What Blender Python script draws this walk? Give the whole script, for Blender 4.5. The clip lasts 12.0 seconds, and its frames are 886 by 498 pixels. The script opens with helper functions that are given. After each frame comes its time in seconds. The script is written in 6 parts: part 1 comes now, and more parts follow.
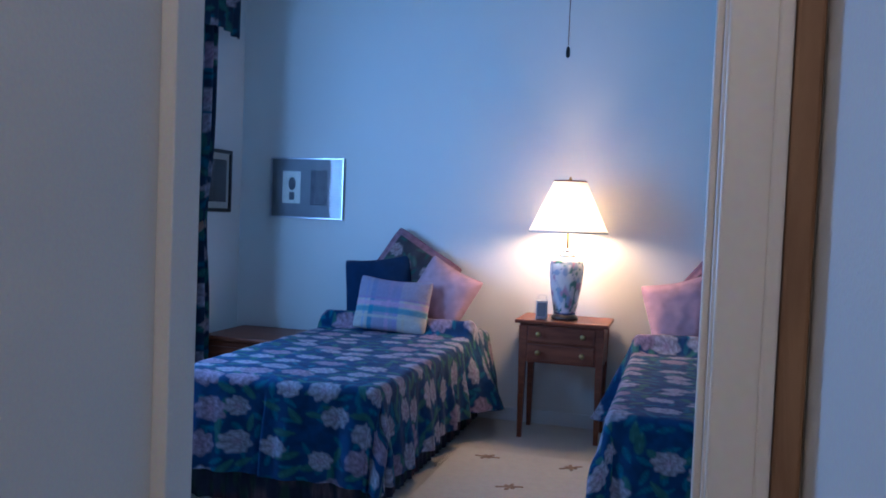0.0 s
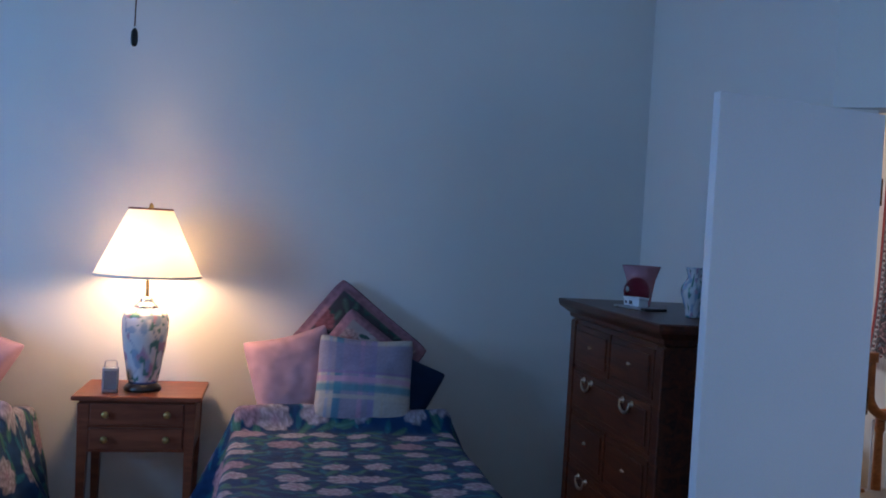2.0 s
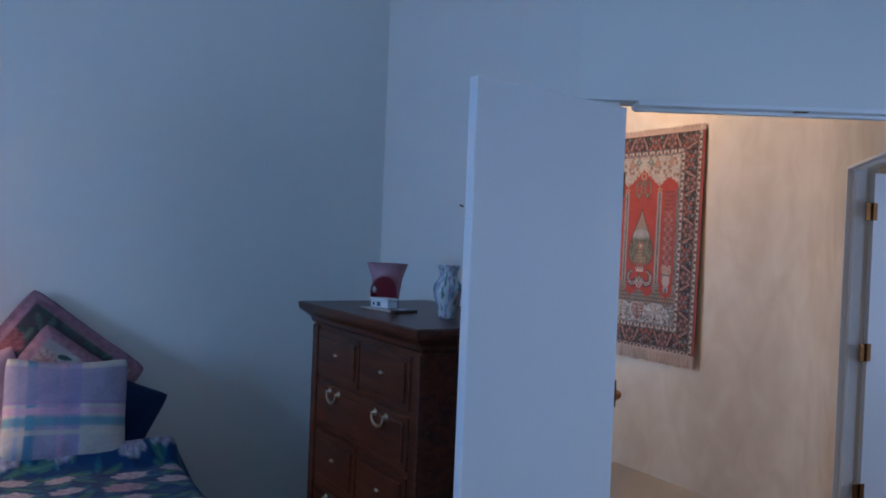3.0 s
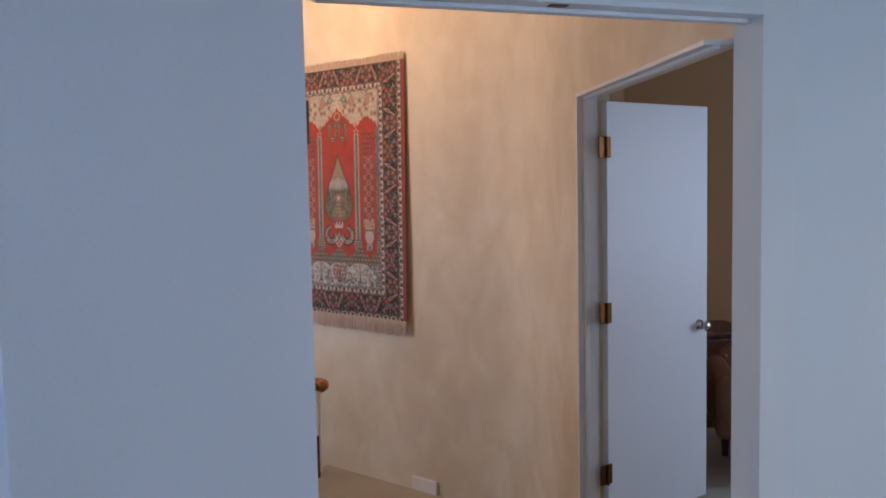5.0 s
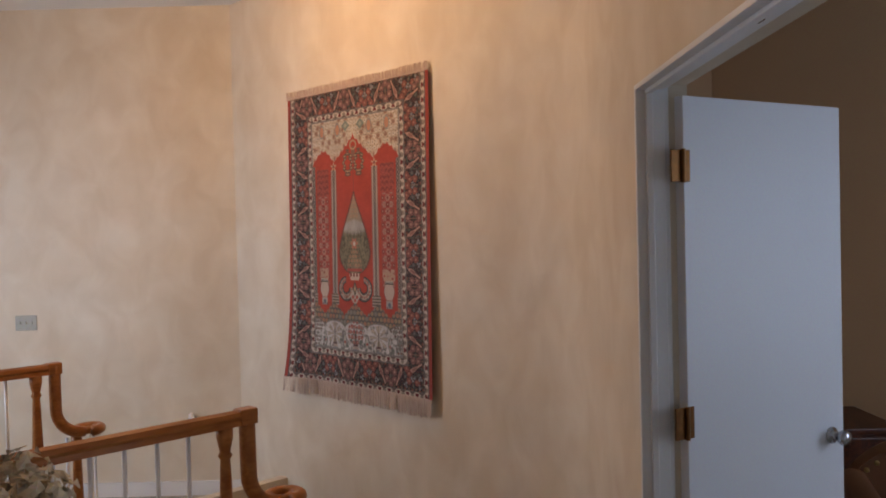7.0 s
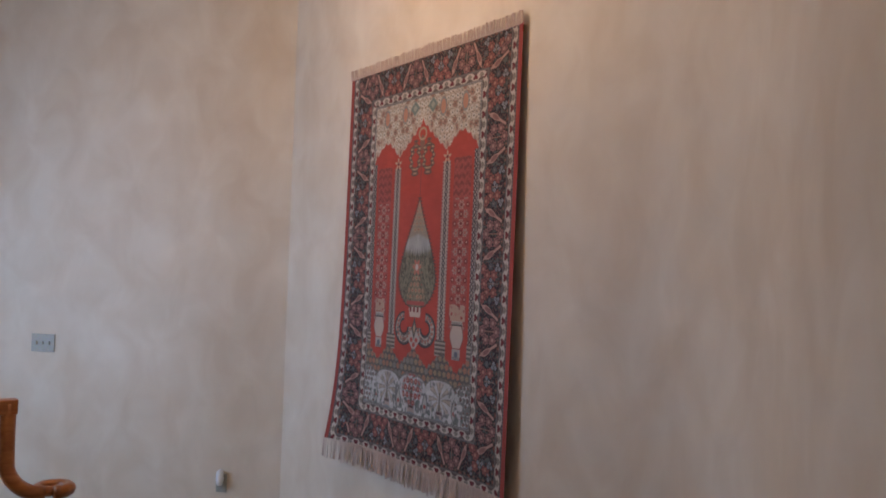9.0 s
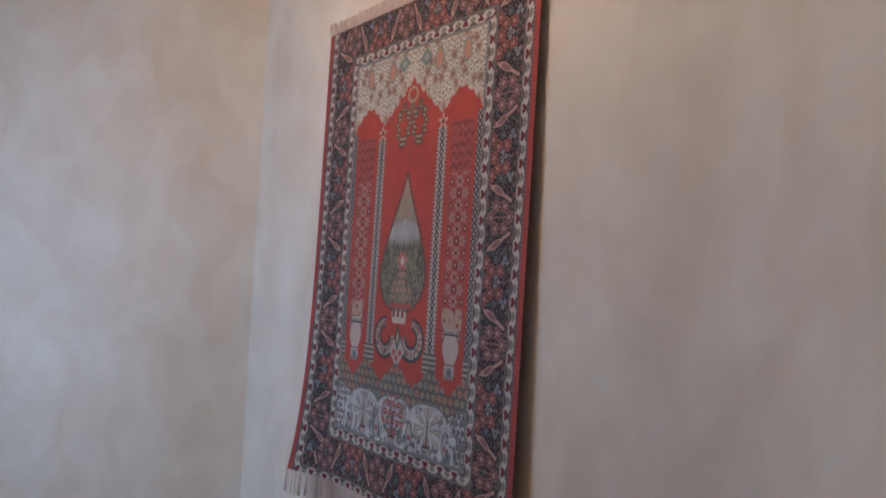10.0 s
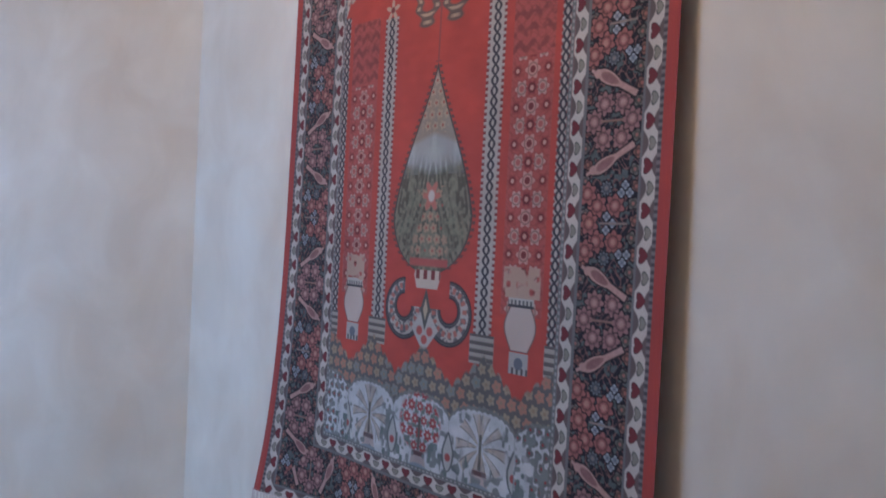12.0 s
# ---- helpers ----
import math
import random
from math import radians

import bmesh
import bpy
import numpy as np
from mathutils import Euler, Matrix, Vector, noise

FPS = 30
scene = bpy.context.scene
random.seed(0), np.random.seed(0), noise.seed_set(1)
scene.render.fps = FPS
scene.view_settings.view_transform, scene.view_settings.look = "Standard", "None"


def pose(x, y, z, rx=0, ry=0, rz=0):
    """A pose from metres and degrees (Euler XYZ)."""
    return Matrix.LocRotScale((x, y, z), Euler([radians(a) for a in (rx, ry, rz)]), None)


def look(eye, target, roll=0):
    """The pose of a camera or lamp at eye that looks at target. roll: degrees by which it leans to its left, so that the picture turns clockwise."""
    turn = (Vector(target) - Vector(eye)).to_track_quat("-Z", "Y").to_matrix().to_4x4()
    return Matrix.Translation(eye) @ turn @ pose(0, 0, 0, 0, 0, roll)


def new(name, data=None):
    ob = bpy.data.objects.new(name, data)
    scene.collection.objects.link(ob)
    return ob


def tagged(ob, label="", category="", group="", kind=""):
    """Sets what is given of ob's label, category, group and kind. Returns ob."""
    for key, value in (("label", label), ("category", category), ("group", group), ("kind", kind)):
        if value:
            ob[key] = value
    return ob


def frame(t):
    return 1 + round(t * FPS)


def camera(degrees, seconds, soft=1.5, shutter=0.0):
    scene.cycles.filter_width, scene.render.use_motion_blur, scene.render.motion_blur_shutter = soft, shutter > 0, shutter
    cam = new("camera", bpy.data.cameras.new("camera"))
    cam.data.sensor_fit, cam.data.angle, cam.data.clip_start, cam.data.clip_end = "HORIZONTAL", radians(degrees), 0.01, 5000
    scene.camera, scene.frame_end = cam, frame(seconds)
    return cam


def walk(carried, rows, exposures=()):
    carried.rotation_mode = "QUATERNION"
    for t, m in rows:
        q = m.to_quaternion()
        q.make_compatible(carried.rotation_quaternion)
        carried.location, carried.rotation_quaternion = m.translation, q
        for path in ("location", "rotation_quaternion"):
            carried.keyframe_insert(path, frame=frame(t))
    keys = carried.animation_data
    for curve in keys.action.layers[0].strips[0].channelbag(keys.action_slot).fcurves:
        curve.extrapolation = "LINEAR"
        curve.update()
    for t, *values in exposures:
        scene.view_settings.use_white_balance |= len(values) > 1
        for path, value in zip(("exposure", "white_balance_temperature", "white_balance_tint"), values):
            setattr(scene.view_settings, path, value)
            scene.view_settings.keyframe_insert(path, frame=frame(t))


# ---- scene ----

# ---------------------------------------------------------------- camera
cam = camera(56.0, 12.0, soft=1.8)
PATH = [
    (0, (0.478, -1.022, 1.36), (-0.075, 0.898, 1.278), 2.3),
    (0.5, (0.36, -0.783, 1.397), (0.201, 1.208, 1.495), -1.0),
    (0.6, (0.363, -0.743, 1.398), (0.231, 1.251, 1.454), -1.3),
    (1, (0.379, -0.518, 1.425), (0.329, 1.481, 1.386), 0.5),
    (1.5, (0.458, -0.181, 1.517), (0.588, 1.815, 1.577), 1.5),
    (2, (0.382, 0.034, 1.568), (0.771, 1.995, 1.528), 3.3),
    (2.5, (0.321, 0.226, 1.602), (1.093, 2.071, 1.602), 0.7),
    (3, (0.428, 0.415, 1.593), (1.437, 2.141, 1.562), 2.3),
    (3.5, (0.651, 0.685, 1.614), (1.832, 2.299, 1.567), -0.0),
    (3.6, (0.683, 0.751, 1.606), (1.899, 2.338, 1.572), 0.9),
    (3.7, (0.707, 0.751, 1.598), (1.931, 2.33, 1.518), 1.7),
    (5.3, (1.423, 1.421, 1.674), (2.992, 2.651, 1.521), -1.6),
    (5.5, (1.519, 1.457, 1.677), (3.04, 2.748, 1.531), -1.2),
    (6, (1.836, 1.603, 1.65), (3.289, 2.967, 1.475), -2.0),
    (6.5, (2.148, 1.797, 1.668), (3.645, 3.124, 1.644), 0.0),
    (7, (2.474, 1.912, 1.643), (3.887, 3.327, 1.6), -1.4),
    (7.2, (2.616, 1.964, 1.638), (3.944, 3.459, 1.604), 0.5),
    (8.8, (3.538, 2.713, 1.542), (4.736, 4.314, 1.525), 0.9),
    (9, (3.673, 2.834, 1.557), (4.834, 4.461, 1.612), 1.9),
    (9.5, (3.931, 3.07, 1.537), (5.065, 4.717, 1.57), 1.9),
    (10, (4.166, 3.472, 1.512), (5.326, 5.099, 1.586), 3.0),
    (10.5, (4.256, 3.787, 1.542), (5.345, 5.464, 1.577), 2.2),
    (11, (4.425, 4.099, 1.54), (5.484, 5.792, 1.651), 1.9),
    (11.5, (4.483, 4.281, 1.522), (5.595, 5.943, 1.542), 1.2),
    (12, (4.517, 4.494, 1.472), (5.82, 6.011, 1.443), 2.5),
]
EXPOSURES = [(0.0, -0.05, 5350, 10), (0.6, -0.22, 5500, 12), (1.5, -0.45, 6000, 13), (2.5, -0.22, 6250, 12), (3.7, 0.15, 6700, 12), (5.4, 0.13, 8400, 16),
             (6.5, -0.15, 9100, 16), (7.2, -0.25, 8300, 15), (9.0, -0.4, 6400, 10), (9.6, -0.36, 6150, 7), (10.5, -0.12, 5400, 5), (12.0, -0.03, 5120, 4)]
walk(cam, [(t, look(eye, target, roll)) for t, eye, target, roll in PATH], EXPOSURES)

# ---------------------------------------------------------------- light
world = bpy.data.worlds.new("sky")
scene.world = world
world.use_nodes = True
sky = world.node_tree.nodes.new("ShaderNodeTexSky")
sky.sky_type, sky.sun_disc, sky.sun_elevation, sky.sun_rotation = "NISHITA", False, radians(35), radians(200)
world.node_tree.links.new(sky.outputs["Color"], world.node_tree.nodes["Background"].inputs["Color"])
world.node_tree.nodes["Background"].inputs["Strength"].default_value = 0.1


def area_lamp(name, eye, target, sx, sy, watts, colour):
    data = bpy.data.lights.new(name, "AREA")
    data.shape, data.size, data.size_y, data.energy, data.color = "RECTANGLE", sx, sy, watts, colour
    ob = new(name, data)
    ob.matrix_world = look(eye, target)
    return ob


def bulb_lamp(name, place, watts, colour, radius):
    data = bpy.data.lights.new(name, "POINT")
    data.energy, data.color, data.shadow_soft_size = watts, colour, radius
    ob = new(name, data)
    ob.location = place
    return ob


# daylight in window openings, most of them added; the table lamp, the ceiling lights
area_lamp("window_daylight", (-2.70, 2.4, 1.6), (1.0, 2.4, 1.6), 0.8, 1.3, 72, (0.24, 0.50, 1.0))
# unseen south window, added to brighten the open door and its wall
area_lamp("south_added_daylight", (3.0, -0.15, 1.55), (2.2, 3.0, 1.0), 1.5, 1.4, 18, (0.34, 0.56, 1.0))
bulb_lamp("table_lamp_bulb", (-0.215, 4.19, 1.365), 27, (1.0, 0.64, 0.36), 0.075)
bulb_lamp("hall_ceiling_bulb", (4.75, 6.0, 3.2), 46, (1.0, 0.62, 0.33), 0.09)
# cool light from an unseen window, added to fill the lower hall walls
area_lamp("hall_added_daylight", (2.58, 8.1, 1.5), (5.6, 5.7, 0.8), 1.5, 1.5, 62, (0.46, 0.64, 1.0))
# unseen bulb, added to warm the door casing and the passage walls
bulb_lamp("dressing_room_added_bulb", (0.2, -1.6, 2.3), 9.0, (1.0, 0.78, 0.66), 0.08)
# bluish light from an unseen study window, added to lift the dark room
area_lamp("study_added_daylight", (6.3, 0.72, 1.5), (5.4, 3.0, 1.0), 1.2, 1.3, 30, (0.40, 0.60, 1.0))

# ---------------------------------------------------------------- materials
def nodes_of(name):
    m = bpy.data.materials.new(name)
    m.use_nodes = True
    return m, m.node_tree.nodes, m.node_tree.links, m.node_tree.nodes["Principled BSDF"]


def surface(name, base, other=None, scale=6.0, rough=0.6, metal=0.0, bump=0.0, fine=80.0, stretch=(1, 1, 1), sheen=0.0, gloss_var=0.08, patch=0.5):
    """Two-scale mottled surface in object space: broad patches of a second colour, fine grain and relief."""
    m, n, l, b = nodes_of(name)
    other = other or tuple(c * 0.82 for c in base)
    tc, mp = n.new("ShaderNodeTexCoord"), n.new("ShaderNodeMapping")
    mp.inputs["Scale"].default_value = stretch
    l.new(tc.outputs["Object"], mp.inputs["Vector"])
    broad, grain = n.new("ShaderNodeTexNoise"), n.new("ShaderNodeTexNoise")
    broad.inputs["Scale"].default_value, broad.inputs["Detail"].default_value = scale, 5
    grain.inputs["Scale"].default_value, grain.inputs["Detail"].default_value = fine, 3
    for t in (broad, grain):
        l.new(mp.outputs["Vector"], t.inputs["Vector"])
    ramp = n.new("ShaderNodeValToRGB")
    ramp.color_ramp.elements[0].position, ramp.color_ramp.elements[1].position = 0.5 - patch / 2, 0.5 + patch / 2
    ramp.color_ramp.elements[0].color, ramp.color_ramp.elements[1].color = (*other, 1), (*base, 1)
    l.new(broad.outputs["Fac"], ramp.inputs["Fac"])
    mix = n.new("ShaderNodeMix")
    mix.data_type, mix.blend_type = "RGBA", "OVERLAY"
    mix.inputs["Factor"].default_value = 0.18
    l.new(ramp.outputs["Color"], mix.inputs["A"])
    l.new(grain.outputs["Color"], mix.inputs["B"])
    sat = n.new("ShaderNodeHueSaturation")
    l.new(mix.outputs["Result"], sat.inputs["Color"])
    l.new(sat.outputs["Color"], b.inputs["Base Color"])
    rr = n.new("ShaderNodeMapRange")
    rr.inputs["To Min"].default_value, rr.inputs["To Max"].default_value = max(rough - gloss_var, 0.02), min(rough + gloss_var, 1)
    l.new(broad.outputs["Fac"], rr.inputs["Value"])
    l.new(rr.outputs["Result"], b.inputs["Roughness"])
    b.inputs["Metallic"].default_value = metal
    if sheen:
        b.inputs["Sheen Weight"].default_value = sheen
    if bump:
        bp = n.new("ShaderNodeBump")
        bp.inputs["Strength"].default_value, bp.inputs["Distance"].default_value = bump, 0.004
        l.new(grain.outputs["Fac"], bp.inputs["Height"])
        l.new(bp.outputs["Normal"], b.inputs["Normal"])
    return m


def wood(name, dark, light, rough=0.35, along=2, rings=9.0):
    """Stained timber: wavy bands along one axis, fine pores, soft polish."""
    m, n, l, b = nodes_of(name)
    tc, mp = n.new("ShaderNodeTexCoord"), n.new("ShaderNodeMapping")
    mp.inputs["Scale"].default_value = [1.2 if a == along else 9.0 for a in range(3)]
    l.new(tc.outputs["Object"], mp.inputs["Vector"])
    band, pore = n.new("ShaderNodeTexNoise"), n.new("ShaderNodeTexNoise")
    band.inputs["Scale"].default_value, band.inputs["Detail"].default_value, band.inputs["Distortion"].default_value = rings * 0.35, 6, 1.2
    pore.inputs["Scale"].default_value = 60
    for t in (band, pore):
        l.new(mp.outputs["Vector"], t.inputs["Vector"])
    ramp = n.new("ShaderNodeValToRGB")
    ramp.color_ramp.elements[0].position, ramp.color_ramp.elements[1].position = 0.3, 0.72
    ramp.color_ramp.elements[0].color, ramp.color_ramp.elements[1].color = (*dark, 1), (*light, 1)
    l.new(band.outputs["Fac"], ramp.inputs["Fac"])
    l.new(ramp.outputs["Color"], b.inputs["Base Color"])
    b.inputs["Roughness"].default_value = rough
    b.inputs["Coat Weight"].default_value = 0.05
    b.inputs["Specular IOR Level"].default_value = 0.3
    b.inputs["Coat Roughness"].default_value = 0.25
    bp = n.new("ShaderNodeBump")
    bp.inputs["Strength"].default_value, bp.inputs["Distance"].default_value = 0.12, 0.002
    l.new(pore.outputs["Fac"], bp.inputs["Height"])
    l.new(bp.outputs["Normal"], b.inputs["Normal"])
    return m


def woven(name, rough=0.85, sheen=0.04, weave=900.0, bump=0.35, soften=0.25):
    """Cloth dyed by the mesh's own colour attribute 'dye', with a thread relief."""
    m, n, l, b = nodes_of(name)
    at = n.new("ShaderNodeVertexColor")
    at.layer_name = "dye"
    tc, grain = n.new("ShaderNodeTexCoord"), n.new("ShaderNodeTexNoise")
    grain.inputs["Scale"].default_value, grain.inputs["Detail"].default_value = weave, 2
    l.new(tc.outputs["Object"], grain.inputs["Vector"])
    mix = n.new("ShaderNodeMix")
    mix.data_type, mix.blend_type = "RGBA", "OVERLAY"
    mix.inputs["Factor"].default_value = soften
    l.new(at.outputs["Color"], mix.inputs["A"])
    l.new(grain.outputs["Fac"], mix.inputs["B"])
    l.new(mix.outputs["Result"], b.inputs["Base Color"])
    b.inputs["Roughness"].default_value, b.inputs["Sheen Weight"].default_value = rough, sheen
    bp = n.new("ShaderNodeBump")
    bp.inputs["Strength"].default_value, bp.inputs["Distance"].default_value = bump, 0.0015
    l.new(grain.outputs["Fac"], bp.inputs["Height"])
    l.new(bp.outputs["Normal"], b.inputs["Normal"])
    return m


def faux_plaster(name):
    """Cream wall glaze, ragged on in broad cloudy patches with a finer veil over it."""
    m, n, l, b = nodes_of(name)
    tc = n.new("ShaderNodeTexCoord")
    warp = n.new("ShaderNodeMapping")
    warp.inputs["Scale"].default_value = (1, 1, 0.75)
    l.new(tc.outputs["Object"], warp.inputs["Vector"])
    big, mid, fine = (n.new("ShaderNodeTexNoise") for _ in range(3))
    for t, s, d in ((big, 1.1, 4), (mid, 4.2, 6), (fine, 160, 3)):
        t.inputs["Scale"].default_value, t.inputs["Detail"].default_value = s, d
        l.new(warp.outputs["Vector"], t.inputs["Vector"])
    mid.inputs["Distortion"].default_value = 0.6
    r1, r2 = n.new("ShaderNodeValToRGB"), n.new("ShaderNodeValToRGB")
    r1.color_ramp.elements[0].position, r1.color_ramp.elements[1].position = 0.32, 0.68
    r1.color_ramp.elements[0].color, r1.color_ramp.elements[1].color = (0.56, 0.45, 0.32, 1), (0.72, 0.64, 0.52, 1)
    r2.color_ramp.elements[0].position, r2.color_ramp.elements[1].position = 0.35, 0.75
    r2.color_ramp.elements[0].color, r2.color_ramp.elements[1].color = (0.60, 0.50, 0.38, 1), (0.78, 0.72, 0.61, 1)
    l.new(big.outputs["Fac"], r1.inputs["Fac"])
    l.new(mid.outputs["Fac"], r2.inputs["Fac"])
    mix = n.new("ShaderNodeMix")
    mix.data_type = "RGBA"
    mix.inputs["Factor"].default_value = 0.5
    l.new(r1.outputs["Color"], mix.inputs["A"])
    l.new(r2.outputs["Color"], mix.inputs["B"])
    l.new(mix.outputs["Result"], b.inputs["Base Color"])
    b.inputs["Roughness"].default_value = 0.62
    bp = n.new("ShaderNodeBump")
    bp.inputs["Strength"].default_value, bp.inputs["Distance"].default_value = 0.10, 0.003
    l.new(fine.outputs["Fac"], bp.inputs["Height"])
    l.new(bp.outputs["Normal"], b.inputs["Normal"])
    return m


def clear_glass(name, tint=(1, 1, 1), rough=0.03):
    m, n, l, b = nodes_of(name)
    b.inputs["Base Color"].default_value = (*tint, 1)
    b.inputs["Transmission Weight"].default_value, b.inputs["Roughness"].default_value = 1.0, rough
    b.inputs["IOR"].default_value = 1.3
    return m


def lampshade_cloth(name):
    m, n, l, b = nodes_of(name)
    b.inputs["Base Color"].default_value = (0.86, 0.80, 0.70, 1)
    b.inputs["Roughness"].default_value = 0.9
    tr, mx = n.new("ShaderNodeBsdfTranslucent"), n.new("ShaderNodeMixShader")
    tr.inputs["Color"].default_value = (0.95, 0.86, 0.72, 1)
    mx.inputs["Fac"].default_value = 0.20
    l.new(b.outputs["BSDF"], mx.inputs[1])
    l.new(tr.outputs["BSDF"], mx.inputs[2])
    l.new(mx.outputs["Shader"], n["Material Output"].inputs["Surface"])
    return m


M_WALL = surface("bedroom_paint", (0.72, 0.71, 0.67), (0.66, 0.65, 0.62), 0.9, 0.62, bump=0.10, fine=220, patch=0.7)
M_CEIL = surface("ceiling_paint", (0.78, 0.78, 0.75), (0.74, 0.74, 0.71), 0.7, 0.8, bump=0.12, fine=150)
M_FAUX = faux_plaster("faux_plaster")
M_DOOR = surface("door_paint", (0.74, 0.75, 0.77), (0.70, 0.71, 0.73), 1.4, 0.42, bump=0.05, fine=120)
M_TRIM = surface("trim_paint", (0.76, 0.76, 0.76), (0.70, 0.70, 0.69), 3.0, 0.38, bump=0.04, fine=90)
M_CASING = surface("casing_paint", (0.78, 0.74, 0.68), (0.73, 0.69, 0.63), 2.5, 0.42, bump=0.05, fine=90)
M_CARPET = surface("carpet_pile", (0.60, 0.55, 0.45), (0.50, 0.45, 0.36), 3.0, 0.95, bump=0.9, fine=420, sheen=0.3)
M_HALLCARPET = surface("hall_carpet_pile", (0.42, 0.37, 0.28), (0.35, 0.30, 0.22), 3.0, 0.95, bump=0.9, fine=420, sheen=0.3)
M_OAK = wood("honey_oak", (0.26, 0.085, 0.022), (0.42, 0.16, 0.05), 0.33, along=0)
M_CHERRY = wood("cherry_wood", (0.12, 0.029, 0.014), (0.235, 0.066, 0.030), 0.36, along=0)
M_WALNUT = wood("dark_walnut", (0.030, 0.006, 0.002), (0.110, 0.025, 0.007), 0.34, along=1)
M_WALNUT.node_tree.nodes["Principled BSDF"].inputs["Specular IOR Level"].default_value = 0.4
M_STRIP = wood("brown_grain", (0.20, 0.11, 0.06), (0.34, 0.21, 0.12), 0.5, along=2)
M_BRASS = surface("aged_brass", (0.50, 0.33, 0.13), (0.34, 0.21, 0.08), 30, 0.34, metal=1.0)
M_PALEBRASS = surface("worn_brass", (0.55, 0.46, 0.34), (0.40, 0.32, 0.22), 30, 0.36, metal=1.0)
M_HINGE = surface("bronze_hinge", (0.20, 0.085, 0.03), (0.11, 0.05, 0.02), 40, 0.42, metal=1.0)
M_NICKEL = surface("satin_nickel", (0.55, 0.55, 0.56), (0.42, 0.42, 0.44), 30, 0.26, metal=1.0)
M_SILVER = surface("silver_frame", (0.62, 0.63, 0.66), (0.50, 0.51, 0.55), 20, 0.3, metal=1.0)
M_BLACK = surface("black_lacquer", (0.012, 0.011, 0.010), (0.02, 0.018, 0.015), 8, 0.3)
M_PLATE = surface("putty_plastic", (0.36, 0.35, 0.29), (0.32, 0.31, 0.26), 20, 0.4)
M_WHITE = surface("white_enamel", (0.78, 0.78, 0.78), (0.72, 0.72, 0.73), 12, 0.35)
M_CLOTH = woven("dyed_cloth")
M_CLOTH.node_tree.nodes["Principled BSDF"].inputs["Specular IOR Level"].default_value = 0.15
M_SILK = woven("silk_pile", rough=0.62, sheen=0.05, weave=1100, bump=0.25, soften=0.3)
M_SILK.node_tree.nodes["Principled BSDF"].inputs["Specular IOR Level"].default_value = 0.2
M_CERAMIC = woven("painted_ceramic", rough=0.16, sheen=0.0, weave=60, bump=0.0, soften=0.05)
M_FRINGE = surface("cotton_fringe", (0.58, 0.45, 0.38), (0.48, 0.36, 0.29), 30, 0.9, bump=0.3, fine=300)
M_SHADE = lampshade_cloth("lampshade_cloth")
M_PINKGLASS = clear_glass("rose_glass", (0.78, 0.42, 0.48), 0.25)
M_PINKGLASS.node_tree.nodes["Principled BSDF"].inputs["Transmission Weight"].default_value = 0.55
M_REDGLASS = clear_glass("plum_glass", (0.45, 0.05, 0.12), 0.04)
M_PANE = clear_glass("picture_glass", (1, 1, 1), 0.02)
M_MAT = surface("grey_mat_board", (0.19, 0.19, 0.20), (0.16, 0.16, 0.17), 12, 0.9)
M_PAPER = surface("cream_paper", (0.62, 0.58, 0.50), (0.56, 0.52, 0.44), 25, 0.9)
M_INK = surface("grey_ink", (0.06, 0.06, 0.07), (0.12, 0.12, 0.13), 25, 0.9)
M_LEATHER = surface("tan_leather", (0.20, 0.075, 0.03), (0.13, 0.045, 0.018), 7, 0.42, bump=0.3, fine=160)
M_FLOWER = surface("dried_petals", (0.62, 0.50, 0.34), (0.50, 0.38, 0.25), 30, 0.9, bump=0.3, fine=90)
M_LEAF = surface("dry_leaves", (0.05, 0.05, 0.025), (0.03, 0.028, 0.014), 20, 0.8)
M_POT = surface("dark_pot_glaze", (0.03, 0.025, 0.02), (0.05, 0.04, 0.03), 12, 0.25)
M_STUDY = surface("study_paint", (0.60, 0.38, 0.22), (0.54, 0.33, 0.19), 0.8, 0.7, bump=0.1, fine=200)


# ---------------------------------------------------------------- mesh tools
def link_mesh(name, bm, material, parent=None, label="", smooth=False):
    me = bpy.data.meshes.new(name)
    bm.to_mesh(me)
    bm.free()
    if material:
        me.materials.append(material)
    if smooth:
        me.shade_smooth()
    ob = new(name, me)
    if parent:
        ob.parent = parent
    if label:
        ob["label"] = label
    return ob


def part(name, bm, material, parent, label="", smooth=False):
    return link_mesh(name, bm, material, parent, label, smooth)


def thing(name, place, label, category, group="", turn=0.0):
    ob = new(name)
    ob.empty_display_size = 0.1
    ob.matrix_world = pose(*place, 0, 0, turn)
    return tagged(ob, label, category, group)


def setting(name, bm, material, label="", smooth=False):
    return tagged(link_mesh(name, bm, material, None, "", smooth), label, "", "", "structure")


def box(x0, x1, y0, y1, z0, z1, bevel=0.0, seg=2, bm=None):
    bm = bm or bmesh.new()
    m = Matrix.Translation(((x0 + x1) / 2, (y0 + y1) / 2, (z0 + z1) / 2)) @ Matrix.Diagonal((x1 - x0, y1 - y0, z1 - z0, 1))
    made = bmesh.ops.create_cube(bm, size=1, matrix=m)["verts"]
    if bevel:
        edges = list({e for v in made for e in v.link_edges})
        bmesh.ops.bevel(bm, geom=edges, offset=bevel, segments=seg, affect="EDGES", profile=0.5)
    return bm


